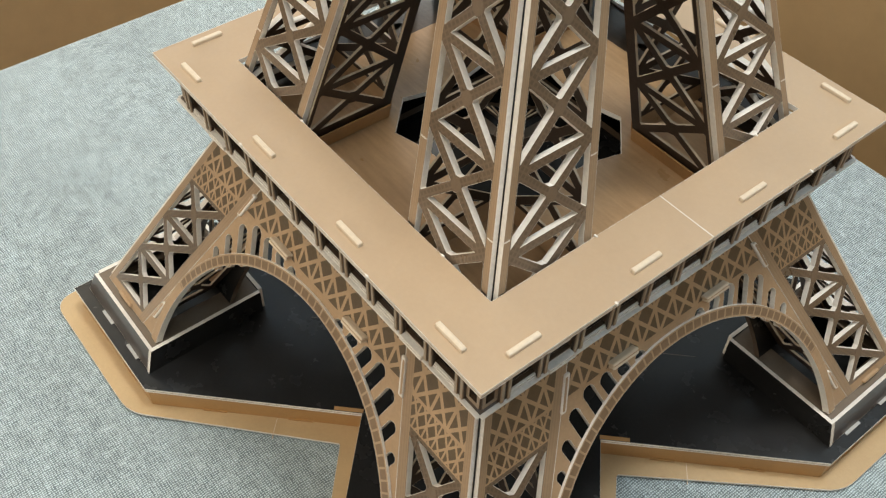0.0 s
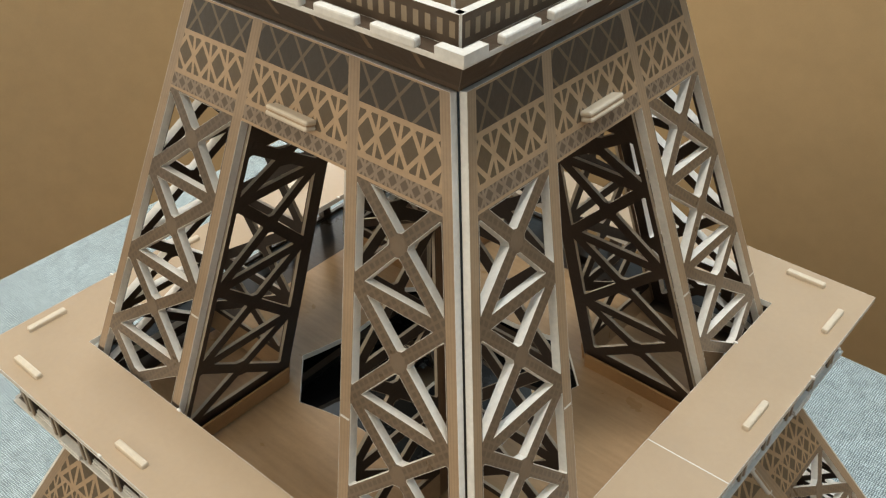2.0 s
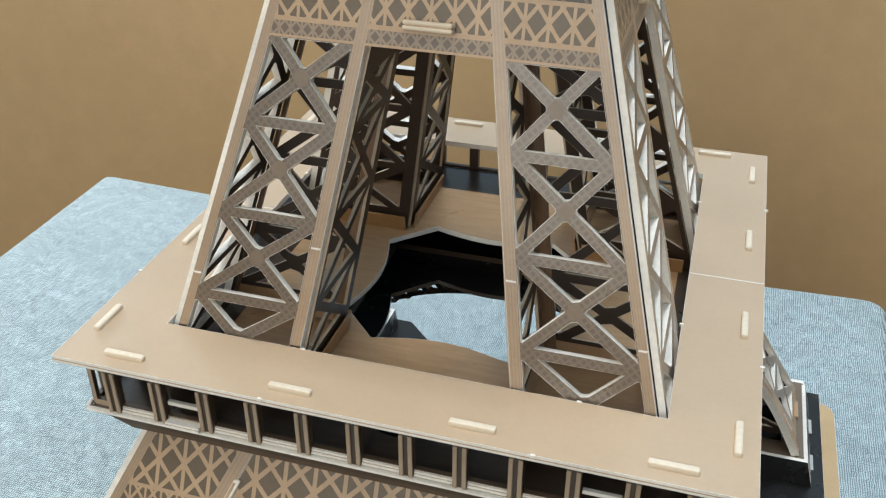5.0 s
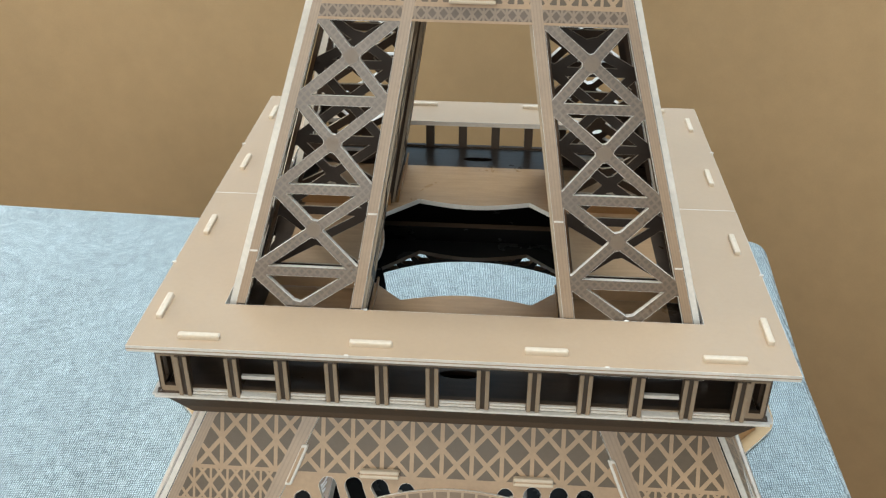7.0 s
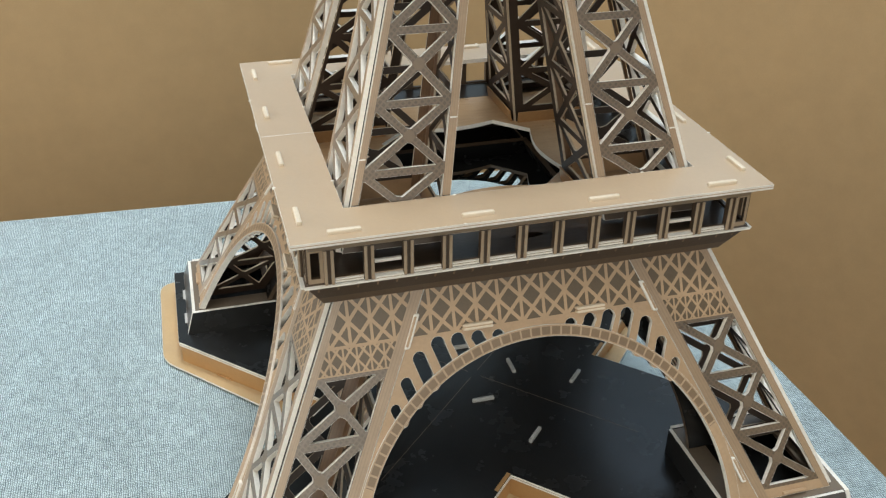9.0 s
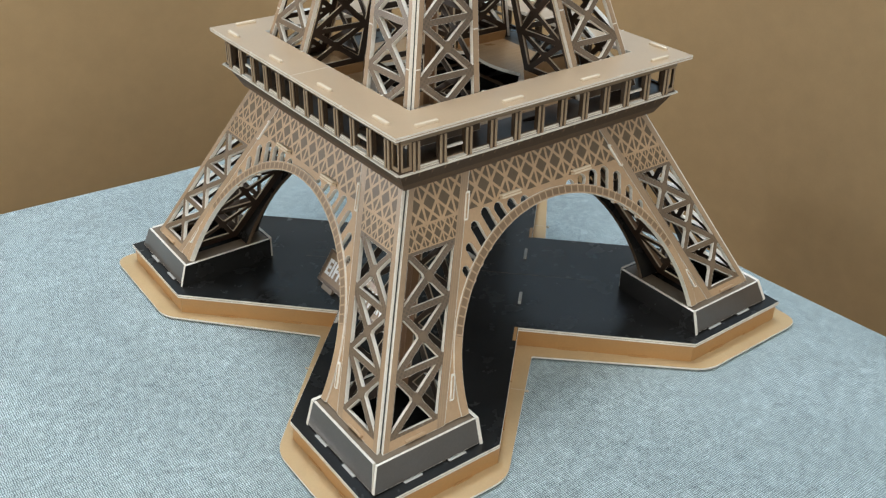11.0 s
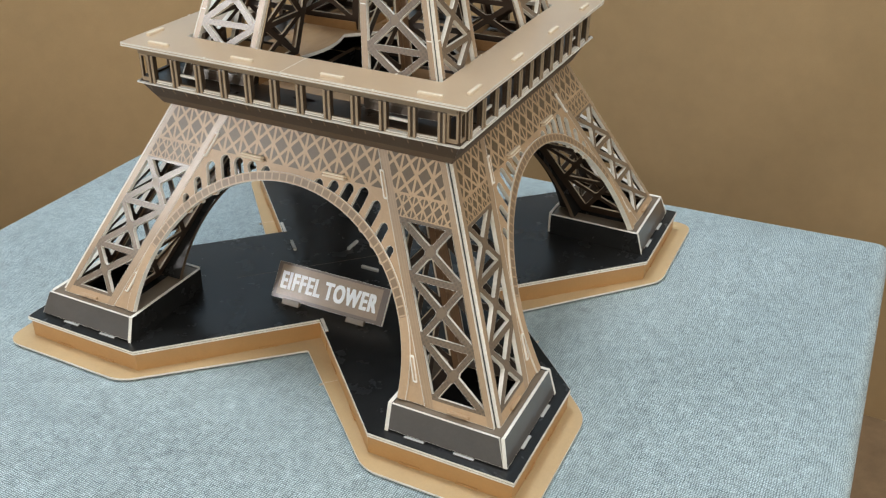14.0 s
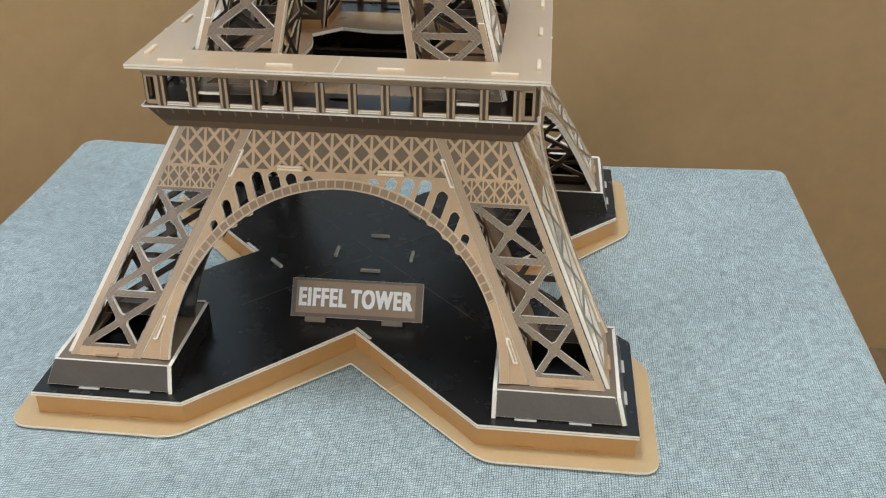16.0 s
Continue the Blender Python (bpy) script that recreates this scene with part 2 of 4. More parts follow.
def tess(loops):
    from_loops = [[Vector((p[0], p[1], 0)) for p in l] for l in loops]
    flat = [p for l in loops for p in l]
    return flat, geometry.tessellate_polygon(from_loops)


def offset_loop(loop, d):
    """The loop moved by d to the left of its course."""
    out, n = [], len(loop)
    for i in range(n):
        a, p, b = Vector(loop[i - 1]), Vector(loop[i]), Vector(loop[(i + 1) % n])
        e1, e2 = (p - a), (b - p)
        if e1.length < 1e-9 or e2.length < 1e-9:
            out.append(tuple(p))
            continue
        e1.normalize(), e2.normalize()
        n1, n2 = Vector((-e1.y, e1.x)), Vector((-e2.y, e2.x))
        m = n1 + n2
        l = m.length_squared
        m = m * (2 / l) if l > 0.6 else m * (1.8 / max(l, 0.2) ** 0.5)
        out.append((p.x + m.x * d, p.y + m.y * d))
    return out


def board(name, regions, cuts, place, thick=BOARD, edge=M_EDGE, back=M_BACK, worn=0.00009, plain=(), seam=None):
    """A die-cut board. regions: (outline, holes, material, uv); cuts: the outline, then the openings, along which the foam shows; place(u, z, off) to metres; seam: a darker line along the middle of the outer edge."""
    mats, verts, faces, slots, uvs, known = [edge, back] + ([seam] if seam else []), [], [], [], [], {}
    bands = ((0.0, 0.44, 0), (0.44, 0.58, 2), (0.58, 1.0, 0)) if seam else ((0.0, 1.0, 0),)

    def vert(p, off):
        key = (round(p[0], 7), round(p[1], 7), round(off, 7))
        if key not in known:
            known[key] = len(verts)
            verts.append(place(p[0], p[1], off))
        return known[key]

    def add(ids, slot_, uv):
        if len(set(ids)) == len(ids):
            faces.append(tuple(ids)), slots.append(slot_), uvs.append(uv)
    for outline, holes, mat, uvf in regions:
        if mat not in mats:
            mats.append(mat)
        flat, tris = tess([outline, *holes])
        uv = [uvf(*p) if uvf else p for p in flat]
        for t in tris:
            a, b, c = t
            area = (flat[b][0] - flat[a][0]) * (flat[c][1] - flat[a][1]) - (flat[b][1] - flat[a][1]) * (flat[c][0] - flat[a][0])
            if abs(area) < 1e-13:
                continue
            if area < 0:
                a, c = c, a
            add([vert(flat[i], 0.0) for i in (a, b, c)], mats.index(mat), [uv[a], uv[b], uv[c]])
            add([vert(flat[i], -thick) for i in (c, b, a)], 1, [uv[c], uv[b], uv[a]])
    for k, loop in enumerate(cuts):
        sa = sum(loop[i - 1][0] * loop[i][1] - loop[i][0] * loop[i - 1][1] for i in range(len(loop)))
        pts = loop if (sa > 0) == (k == 0) else loop[::-1]
        n = len(pts)
        # the paper is worn back a little along each cut, so that the foam shows as a thin line
        rub = offset_loop(pts, worn) if worn else None
        for i in range(n):
            j = (i + 1) % n
            for b0, b1, slot_ in bands if k == 0 else ((0.0, 1.0, 0),):
                add([vert(pts[j], -thick * b0), vert(pts[i], -thick * b0), vert(pts[i], -thick * b1), vert(pts[j], -thick * b1)], slot_, [(0, 0)] * 4)
            if rub and not any(abs(pts[i][1] - z) < 1e-6 and abs(pts[j][1] - z) < 1e-6 for z in plain):
                add([vert(pts[i], 0.00005), vert(pts[j], 0.00005), vert(rub[j], 0.00005), vert(rub[i], 0.00005)], 0, [(0, 0)] * 4)
                add([vert(pts[i], 0.0), vert(pts[j], 0.0), vert(pts[j], 0.00005), vert(pts[i], 0.00005)], 0, [(0, 0)] * 4)
    return link_mesh(name, verts, faces, mats, slots, uvs)


def clip(poly, p, n, d=0.0):
    """The part of a convex polygon that lies d or more beyond the line through p with normal n."""
    out = []
    for i in range(len(poly)):
        a, b = poly[i - 1], poly[i]
        fa = (a[0] - p[0]) * n[0] + (a[1] - p[1]) * n[1] - d
        fb = (b[0] - p[0]) * n[0] + (b[1] - p[1]) * n[1] - d
        if (fa >= 0) != (fb >= 0):
            t = fa / (fa - fb)
            out.append((a[0] + t * (b[0] - a[0]), a[1] + t * (b[1] - a[1])))
        if fb >= 0:
            out.append(b)
    return out


def inset_triangle(a, b, c, e_ab, e_diag, tip):
    """Triangle a b c drawn in: e_ab from side ab, e_diag from the two others, its tip c cut off."""
    poly = [a, b, c]
    mid = ((a[0] + b[0] + c[0]) / 3, (a[1] + b[1] + c[1]) / 3)
    for p, q, e in ((a, b, e_ab), (b, c, e_diag), (c, a, e_diag)):
        d = (q[0] - p[0], q[1] - p[1])
        l = math.hypot(*d)
        n = (-d[1] / l, d[0] / l)
        if (mid[0] - p[0]) * n[0] + (mid[1] - p[1]) * n[1] < 0:
            n = (-n[0], -n[1])
        poly = clip(poly, p, n, e)
    m = ((a[0] + b[0]) / 2 - c[0], (a[1] + b[1]) / 2 - c[1])
    l = math.hypot(*m)
    poly = clip(poly, c, (m[0] / l, m[1] / l), tip)
    for p in (a, b):  # blunt the sharp ends a little
        m = ((c[0] - p[0]), (c[1] - p[1]))
        m = (mid[0] - p[0], mid[1] - p[1])
        l = math.hypot(*m)
        poly = clip(poly, p, (m[0] / l, m[1] / l), tip * 0.9)
    return poly


def brace_holes(left, right, levels, bar, rung, side, gusset):
    """Openings of a crossed strut panel between left(z) and right(z)."""
    holes = []
    for z0, z1 in zip(levels[:-1], levels[1:]):
        bl, br, tr, tl = (left(z0), z0), (right(z0), z0), (right(z1), z1), (left(z1), z1)
        # crossing of the diagonals
        d1, d2 = (tr[0] - bl[0], tr[1] - bl[1]), (tl[0] - br[0], tl[1] - br[1])
        den = d1[0] * d2[1] - d1[1] * d2[0]
        t = ((br[0] - bl[0]) * d2[1] - (br[1] - bl[1]) * d2[0]) / den
        c = (bl[0] + t * d1[0], bl[1] + t * d1[1])
        for a, b, e in ((bl, br, rung / 2), (tl, tr, rung / 2), (bl, tl, side), (br, tr, side)):
            h = inset_triangle(a, b, c, e, bar / 2, gusset)
            if len(h) > 2:
                holes.append(h)
    return holes


def slanted(o_of_z):
    """Places (u, z) on the face towards -y whose distance from the axis is o_of_z, pushed off along its normal."""
    k = (o_of_z(0.1) - o_of_z(0.0)) / 0.1
    n = Vector((0, -1, -k)).normalized()

    def place(u, z, off):
        return Vector((u, -o_of_z(z), z)) + n * off
    return place


def box_mesh(name, lo, hi, mat, bevel=0.0, place=None, top=None):
    """A bevelled block; place maps its corners."""
    bm = bmesh.new()
    bmesh.ops.create_cube(bm, size=1.0)
    for v in bm.verts:
        v.co = Vector([l + (c + 0.5) * (h - l) for c, l, h in zip(v.co, lo, hi)])
    if bevel:
        bmesh.ops.bevel(bm, geom=bm.edges[:], offset=bevel, segments=2, affect="EDGES", profile=0.5)
    if place:
        for v in bm.verts:
            v.co = place(*v.co)
    bmesh.ops.recalc_face_normals(bm, faces=bm.faces[:])
    me = bpy.data.meshes.new(name)
    bm.to_mesh(me)
    bm.free()
    me.materials.append(mat)
    if top:
        me.materials.append(top)
        for p in me.polygons:
            if p.normal.z > 0.7:
                p.material_index = 1
    return me


def slab(name, loop, z0, z1, top, edge, holes=(), bottom=None, seam=None):
    """A level board with the outline loop, printed on top."""
    def place(u, z, off):
        return Vector((u, z, z1 + off))
    return board(name, [(loop, list(holes), top, None)], [loop, *holes], place, z1 - z0, edge, bottom or top, seam=seam)


QUARTER = [Matrix.Rotation(-math.pi / 2 * k, 4, "Z") for k in range(4)]


def rounded(loop, radius, seg=5):
    """The loop with its corners rounded by a radius, or by one for each corner."""
    out = []
    n = len(loop)
    for i in range(n):
        p, a, b = Vector(loop[i]), Vector(loop[i - 1]), Vector(loop[(i + 1) % n])
        d1, d2 = (a - p).normalized(), (b - p).normalized()
        ang = d1.angle(d2)
        r = radius[i] if isinstance(radius, list) else radius
        t = min(r / math.tan(ang / 2), 0.45 * (a - p).length, 0.45 * (b - p).length)
        q0, q1 = p + d1 * t, p + d2 * t
        for s in range(seg + 1):
            w = s / seg
            out.append(tuple(q0 * (1 - w) ** 2 + p * 2 * w * (1 - w) + q1 * w ** 2))
    return out


# ---- the room ----
x0, x1, y0, y1, zf, zc = ROOM
W = 0.1


def setting(name, me, label, category):
    return tagged(new(name, me), label, category, kind="structure")


setting("floor", box_mesh("floor", (x0 - W, y0 - W, zf - 0.05), (x1 + W, y1 + W, zf), M_GROUND), "dark brown carpeted floor below the table", "floor")
setting("ceiling", box_mesh("ceiling", (x0 - W, y0 - W, zc), (x1 + W, y1 + W, zc + 0.05), M_CEIL), "plain off-white ceiling", "ceiling")
CR = 0.55


def wall_course(slices, mat, name, label):
    """One wall that follows the plan COURSE of (x, y, outward x, outward y); slices: (z0, z1, parts of the course left open)."""
    verts, faces, caps = [], [], []
    n = len(COURSE)
    for z0, z1, gaps in slices:
        k = len(verts)
        for x, y, nx, ny in COURSE:
            verts += [(x + nx * w, y + ny * w, z) for w in (0.0, W) for z in (z0, z1)]
        for i in range(n - 1):
            p, q = k + 4 * i, k + 4 * i + 4
            if i in gaps:
                continue
            faces += [(p, p + 1, q + 1, q), (p + 2, q + 2, q + 3, p + 3)]
            caps += [(p, q, q + 2, p + 2), (p + 1, p + 3, q + 3, q + 1)]
            caps += [(p, p + 2, p + 3, p + 1)] if i - 1 in gaps else []
            caps += [(q, q + 1, q + 3, q + 2)] if i + 1 in gaps else []
    smooth = len(faces)
    # heads, sills and jambs of the openings, with corners of their own
    for c in caps:
        faces.append(tuple(range(len(verts), len(verts) + 4)))
        verts += [verts[v] for v in c]
    me = link_mesh(name, verts, faces, [mat], [0] * len(faces))
    for p in me.polygons[:smooth]:
        p.use_smooth = True
    return setting(name, me, label, "wall")


# the far walls run into one another through wide rounded corners
COURSE = []
for i in range(33):
    a = math.pi - math.pi / 2 * i / 32
    COURSE.append((x0 + CR + CR * math.cos(a), y1 - CR + CR * math.sin(a), math.cos(a), math.sin(a)))
for i in range(33):
    a = math.pi / 2 - math.pi / 2 * i / 32
    COURSE.append((x1 - CR + CR * math.cos(a), y1 - CR + CR * math.sin(a), math.cos(a), math.sin(a)))
COURSE += [(x1, 0.03, 1.0, 0.0), (x1, -0.35, 1.0, 0.0), (x1, y0, 1.0, 0.0)]
ZW = 0.25
wall_course([(zf, ZW, ())], M_WALL, "wall_north", "plain matt brown wall with rounded corners behind the table")
NW, NE, EA = set(range(19, 24)), set(range(42, 56)), {66}
wall_course([(ZW, 0.27, ()), (0.27, 0.3, NW), (0.3, 0.45, NW | EA), (0.45, 0.55, EA), (0.55, 0.7, EA | NE), (0.7, 1.0, NE), (1.0, zc, ())], M_FAR, "wall_north_upper", "pale blue-grey upper part of the wall with window openings")


def holed_wall(name, along_x, a0, a1, w0, w1, z0, z1, pos):
    """A wall with one window opening between w0 and w1, brown below and pale above."""
    zm = min(ZW, z0 - 0.001)
    low = [(a0, zf), (a1, zf), (a1, zm), (a0, zm)]
    high = [(a0, zm), (a1, zm), (a1, zc), (a0, zc)]
    loop = [(a0, zf), (a1, zf), (a1, zc), (a0, zc)]
    hole = [(w0, z0), (w1, z0), (w1, z1), (w0, z1)]

    def place(u, z, off):
        return Vector((u, pos + off, z)) if along_x else Vector((pos + off, u, z))
    me = board(name, [(low, [], M_WALL, None), (high, [hole], M_UPPER, None)], [loop, hole], place, W, M_CEIL, M_WALL, 0.0)
    return setting(name, me, "plain wall, brown below and pale above, with a window opening", "wall")


holed_wall("wall_south", True, x0 - W, x1 + W, -0.94, 0.3, 0.15, 1.85, y0)
holed_wall("wall_west", False, y0, y1 - CR, -0.6, 0.0, 0.0, 1.04, x0)

# ---- the table ----
TABLE = [(-0.385, -0.300), (0.2115, -0.300), (0.2, -0.12), (0.1955, 0.03), (0.1965, 0.13), (0.2065, 0.2905), (0.1, 0.286), (-0.08, 0.2855), (-0.2, 0.2925), (-0.385, 0.3015)]

CORNERS = [0.006, 0.006, 0.03, 0.03, 0.03, 0.014, 0.03, 0.03, 0.03, 0.006]


def padded_block(name, plan, inset, z0, z1, r_edge, r_corner, mat):
    """A cloth-covered block on a drawn-in plan: rounded upright corners and a soft upper edge."""
    lo, hi = (min(p[0] for p in plan), min(p[1] for p in plan), z0), (max(p[0] for p in plan), max(p[1] for p in plan), z1)
    loop = rounded(offset_loop(plan, inset), r_corner, 8)
    cx, cy = (lo[0] + hi[0]) / 2, (lo[1] + hi[1]) / 2
    rings = [(0.0, lo[2]), (0.0, hi[2] - r_edge)]
    for i in range(1, 8):
        a = math.pi / 2 * i / 7
        rings.append((r_edge * (1 - math.cos(a)), hi[2] - r_edge + r_edge * math.sin(a)))
    verts, faces = [], []
    for ins, z in rings:
        for p in loop:
            sx = 1 - ins / abs((hi[0] - lo[0]) / 2)
            sy = 1 - ins / abs((hi[1] - lo[1]) / 2)
            verts.append((cx + (p[0] - cx) * sx, cy + (p[1] - cy) * sy, z))
    n = len(loop)
    for r in range(len(rings) - 1):
        for i in range(n):
            j = (i + 1) % n
            faces.append((r * n + i, r * n + j, (r + 1) * n + j, (r + 1) * n + i))
    faces.append(tuple((len(rings) - 1) * n + i for i in range(n)))
    faces.append(tuple(reversed(range(n))))
    me = link_mesh(name, verts, faces, [mat], [0] * len(faces))
    for p in me.polygons[:-2]:
        p.use_smooth = True
    return me


table = tagged(new("table"), "low square block table covered in blue-grey woven cloth", "table")
table.location = (0, 0, zf)
child("tabletop", padded_block("tabletop", TABLE, 0.0, -0.034 - zf, -zf, 0.0095, CORNERS, M_CLOTH), table, None, "padded top in blue-grey woven cloth")
child("table_body", padded_block("table_body", TABLE, 0.001, 0.0, -0.034 - zf, 0.002, CORNERS, M_SIDE_SHADE), table, None, "straight sides in ribbed cloth, coloured dark for their shade")

# ---- the tower model ----
tower = tagged(new("tower_model"), "brown foam-board puzzle model of a lattice tower on a black base", "model tower")


def face_block(name, u0, u1, z0, z1, lean, proud, place, mat=M_EDGE, deep=0.001):
    """A tab end that stands out of a face; lean: how far its top is shifted."""
    return box_mesh(name, (u0, z0, -deep), (u1, z1, proud), mat, 0.0005, lambda u, z, off: place(u + lean * (z - z0) / (z1 - z0), z, off))


def joined(name, parts):
    """Several meshes as one."""
    bm = bmesh.new()
    mats = []
    for me in parts:
        n0 = len(bm.faces)
        bm.from_mesh(me)
        bm.faces.ensure_lookup_table()
        for f in bm.faces[n0:]:
            m = me.materials[f.material_index]
            if m not in mats:
                mats.append(m)
            f.material_index = mats.index(m)
    out = bpy.data.meshes.new(name)
    bm.to_mesh(out)
    bm.free()
    for m in mats:
        out.materials.append(m)
    return out


def foam_tab(name, u0, u1, z0, z1, proud, place):
    """The end of a level board: two pale layers with a darker line between."""
    zm, g = (z0 + z1) / 2, 0.0001
    return joined(name, [face_block(name, u0, u1, z0, zm - g, 0, proud, place, M_TABEND), face_block(name, u0, u1, zm + g, z1, 0, proud, place, M_TABEND), face_block(name, u0 + 0.0004, u1 - 0.0004, zm - g, zm + g, 0, proud - 0.0002, place, M_TAN)])


def paper_tab(name, u, w, z0, z1, lean, proud, place):
    """A tab end with its printed face outwards and pale cut edges."""
    return joined(name, [face_block(name, u - w, u + w, z0, z1, lean, proud, place), face_block(name, u - w + 0.00045, u + w - 0.00045, z0 + 0.0006, z1 - 0.0006, lean * 0.9, proud + 0.0001, place, M_TAN)])


def rect(u0, z0, u1, z1):
    return [(u0, z0), (u1, z0), (u1, z1), (u0, z1)]


# base plate, its wall and the rim below it
E_, M_, N_ = 0.1548, 0.0755, 0.080


def star(e, m, n):
    """The base outline: a square with a notch in each side."""
    out = []
    for k in range(4):
        for p in ((-e, -e), (-m, -e), (0.0, -n), (m, -e)):
            v = Matrix.Rotation(math.pi / 2 * k, 2) @ Vector(p)
            out.append((v.x, v.y))
    return out


ZP = 0.016
rim = child("base_rim", slab("base_rim", rounded(star(E_ + 0.0106, M_ + 0.0028, N_ + 0.0135), [0.011, 0.022, 0.0015, 0.022] * 4, 6), 0.0013, 0.0024, M_RIM, M_EDGE), tower, None, "flat ochre rim board with rounded corners and white edge")
# added recessed dark sheet, gives the contact shadow between rim and cloth
child("rim_shadow_sheet", slab("rim_shadow_sheet", star(E_ + 0.006, M_ + 0.0014, N_ + 0.008), 0.0, 0.0013, M_DARK, M_DARK), tower, None, "added dark sheet that makes the shadow line under the rim")
plate = child("base_plate", slab("base_plate", star(E_, M_, N_), ZP - 0.0024, ZP, M_BLACK, M_EDGE, seam=M_SEAM), tower, None, "glossy black notched base board with white foam edge")
outline = star(E_ - 0.0012, M_ - 0.0005, N_ - 0.0012)
for i in range(len(outline)):
    a, b = Vector(outline[i]), Vector(outline[(i + 1) % len(outline)])
    d = (b - a).normalized()
    nrm = Vector((d.y, -d.x))

    def place(u, z, off, a=a, d=d, nrm=nrm):
        p = a + d * u + nrm * off
        return Vector((p.x, p.y, z))
    ln = (b - a).length
    zt = ZP - 0.0024
    stop = ln - 0.0018 if i % 4 == 3 else ln
    loop = [(0, 0.0024), (stop, 0.0024), (stop, zt), (0, zt)]
    child("base_wall", board("base_wall", [(loop, [], M_OCHRE, None)], [loop], place, 0.0018, M_OCHRE, M_BACK), rim)
    if i in (1, 6, 9, 14):  # the wall stands up a little beside each notch
        u0, u1 = (ln - 0.0145, ln - 0.0004) if i % 4 == 1 else (0.0004, 0.0145)
        child("notch_strip", box_mesh("notch_strip", (u0, -0.0016, 0.003), (u1, 0.0004, ZP + 0.0002), M_OCHRE, 0.0, lambda u, o, z, a=a, d=d, nrm=nrm: Vector((*(a + d * u + nrm * o), z)), M_EDGE), rim)
        uj = ln * (0.59 if i % 4 == 1 else 0.41)
        child("rim_joint", box_mesh("rim_joint", (uj - 0.00015, 0.0006, 0.0012), (uj + 0.00015, 0.0112, 0.00246), M_TABEND, 0.0, lambda u, o, z, a=a, d=d, nrm=nrm: Vector((*(a + d * u + nrm * o), z))), rim)
    # slim tabs that show along the foot of the wall
    for f in ((0.3, 0.7) if ln > 0.07 else (0.5,)):
        child("wall_tab", box_mesh("wall_tab", (ln * f - 0.006, -0.0002, 0.0024), (ln * f + 0.006, 0.0006, 0.0036), M_OCHRE, 0.0, lambda u, o, z, a=a, d=d, nrm=nrm: Vector((*(a + d * u + nrm * o), z))), rim)
# joints between the pieces of the base plate
for k in range(4):
    child("plate_joint", box_mesh("plate_joint", (0.004, -0.00014, ZP - 0.0005), (0.098, 0.00014, ZP + 0.00005), M_PEDTOP), plate, Matrix.Translation((0.006, 0.002, 0)) @ Matrix.Rotation(math.pi / 4 + math.pi / 2 * k, 4, "Z"))
# tab ends that stand through the plate: a ring of four and pairs beside the legs
PTAB = box_mesh("plate_tab", (-0.0062, -0.0010, ZP - 0.001), (0.0062, 0.0010, ZP + 0.0018), M_TABG, 0.0005)
for x, y, a in ((0.0285, 0.003, 90), (0.005, 0.0275, 0), (0.004, -0.0215, 0), (-0.0165, 0.002, 90), (0.0605, -0.0155, 45), (0.0215, -0.056, 45), (-0.0135, 0.0625, 45)):
    child("plate_tab", PTAB, plate, Matrix.Translation((x, y, 0)) @ Matrix.Rotation(math.radians(a), 4, "Z"))

# pedestals under the four legs
PT = 0.0306


def pedestal(q):
    top = slab("pedestal", rect(-0.143, -0.143, -0.0843, -0.0843), PT - 0.0025, PT - 0.0004, M_PEDTOP, M_DARK, [rect(-0.133, -0.133, -0.0945, -0.0945)])
    ob = child("pedestal", top, tower, q, "dark grey pedestal box with white board edges")

    def side(u0, u1, o_bot, o_top, turn, bot_out, flip):
        def o(z):
            return o_bot + (o_top - o_bot) * (z - ZP) / (PT - ZP)
        pl = slanted(o)
        zb = ZP + 0.0012
        loop = [(u0 - (bot_out if not flip else 0), zb), (u1 + (bot_out if flip else 0), zb), (u1, PT), (u0, PT)]
        me = board("pedestal_side", [(loop, [], M_GREY, None)], [loop], pl, 0.002, M_EDGE, M_BLACK)
        return child("pedestal_side", me, ob, turn)
    # two sloping outer sides, towards -y and -x, and two upright inner ones
    side(-0.1440, -0.0841, 0.149, 0.1447, Matrix.Identity(4), 0.0046, False)
    side(0.0841, 0.1420, 0.149, 0.1447, QUARTER[1], 0.0046, True)
    inner = [(-0.1489, ZP), (-0.0842, ZP), (-0.0842, PT), (-0.1446, PT)]
    child("pedestal_side", board("pedestal_side", [(inner, [], M_BLACK, None)], [inner], lambda u, z, off: Vector((u, -0.082 + off, z)), 0.002, M_EDGE, M_BLACK, 0.0), ob)
    child("pedestal_side", board("pedestal_side", [(inner, [], M_BLACK, None)], [inner], lambda u, z, off: Vector((-0.082 + off, u, z)), 0.002, M_EDGE, M_BLACK, 0.0), ob)
    # recessed foot that leaves a dark gap under the sloping sides
    child("pedestal_foot", box_mesh("pedestal_foot", (-0.1466, -0.1466, ZP), (-0.085, -0.085, ZP + 0.002), M_BLACK), ob)
    for u in (-0.126, -0.099):
        child("pedestal_tab", box_mesh("pedestal_tab", (u - 0.0055, -0.1502, ZP), (u + 0.0055, -0.1484, ZP + 0.0007), M_GREY, 0.0002, None, M_TABG), ob)
        child("pedestal_tab", box_mesh("pedestal_tab", (-0.1502, u - 0.0055, ZP), (-0.1484, u + 0.0055, ZP + 0.0007), M_GREY, 0.0002, None, M_TABG), ob)
    return ob


for k in range(4):
    pedestal(QUARTER[k])


# leg outlines, distances from the axis by height; ZS: where the lower stage meets the soffit
ZS = 0.1392
NOTCH = 0.0023  # how far each board stops short of the corner, so that its foam end shows


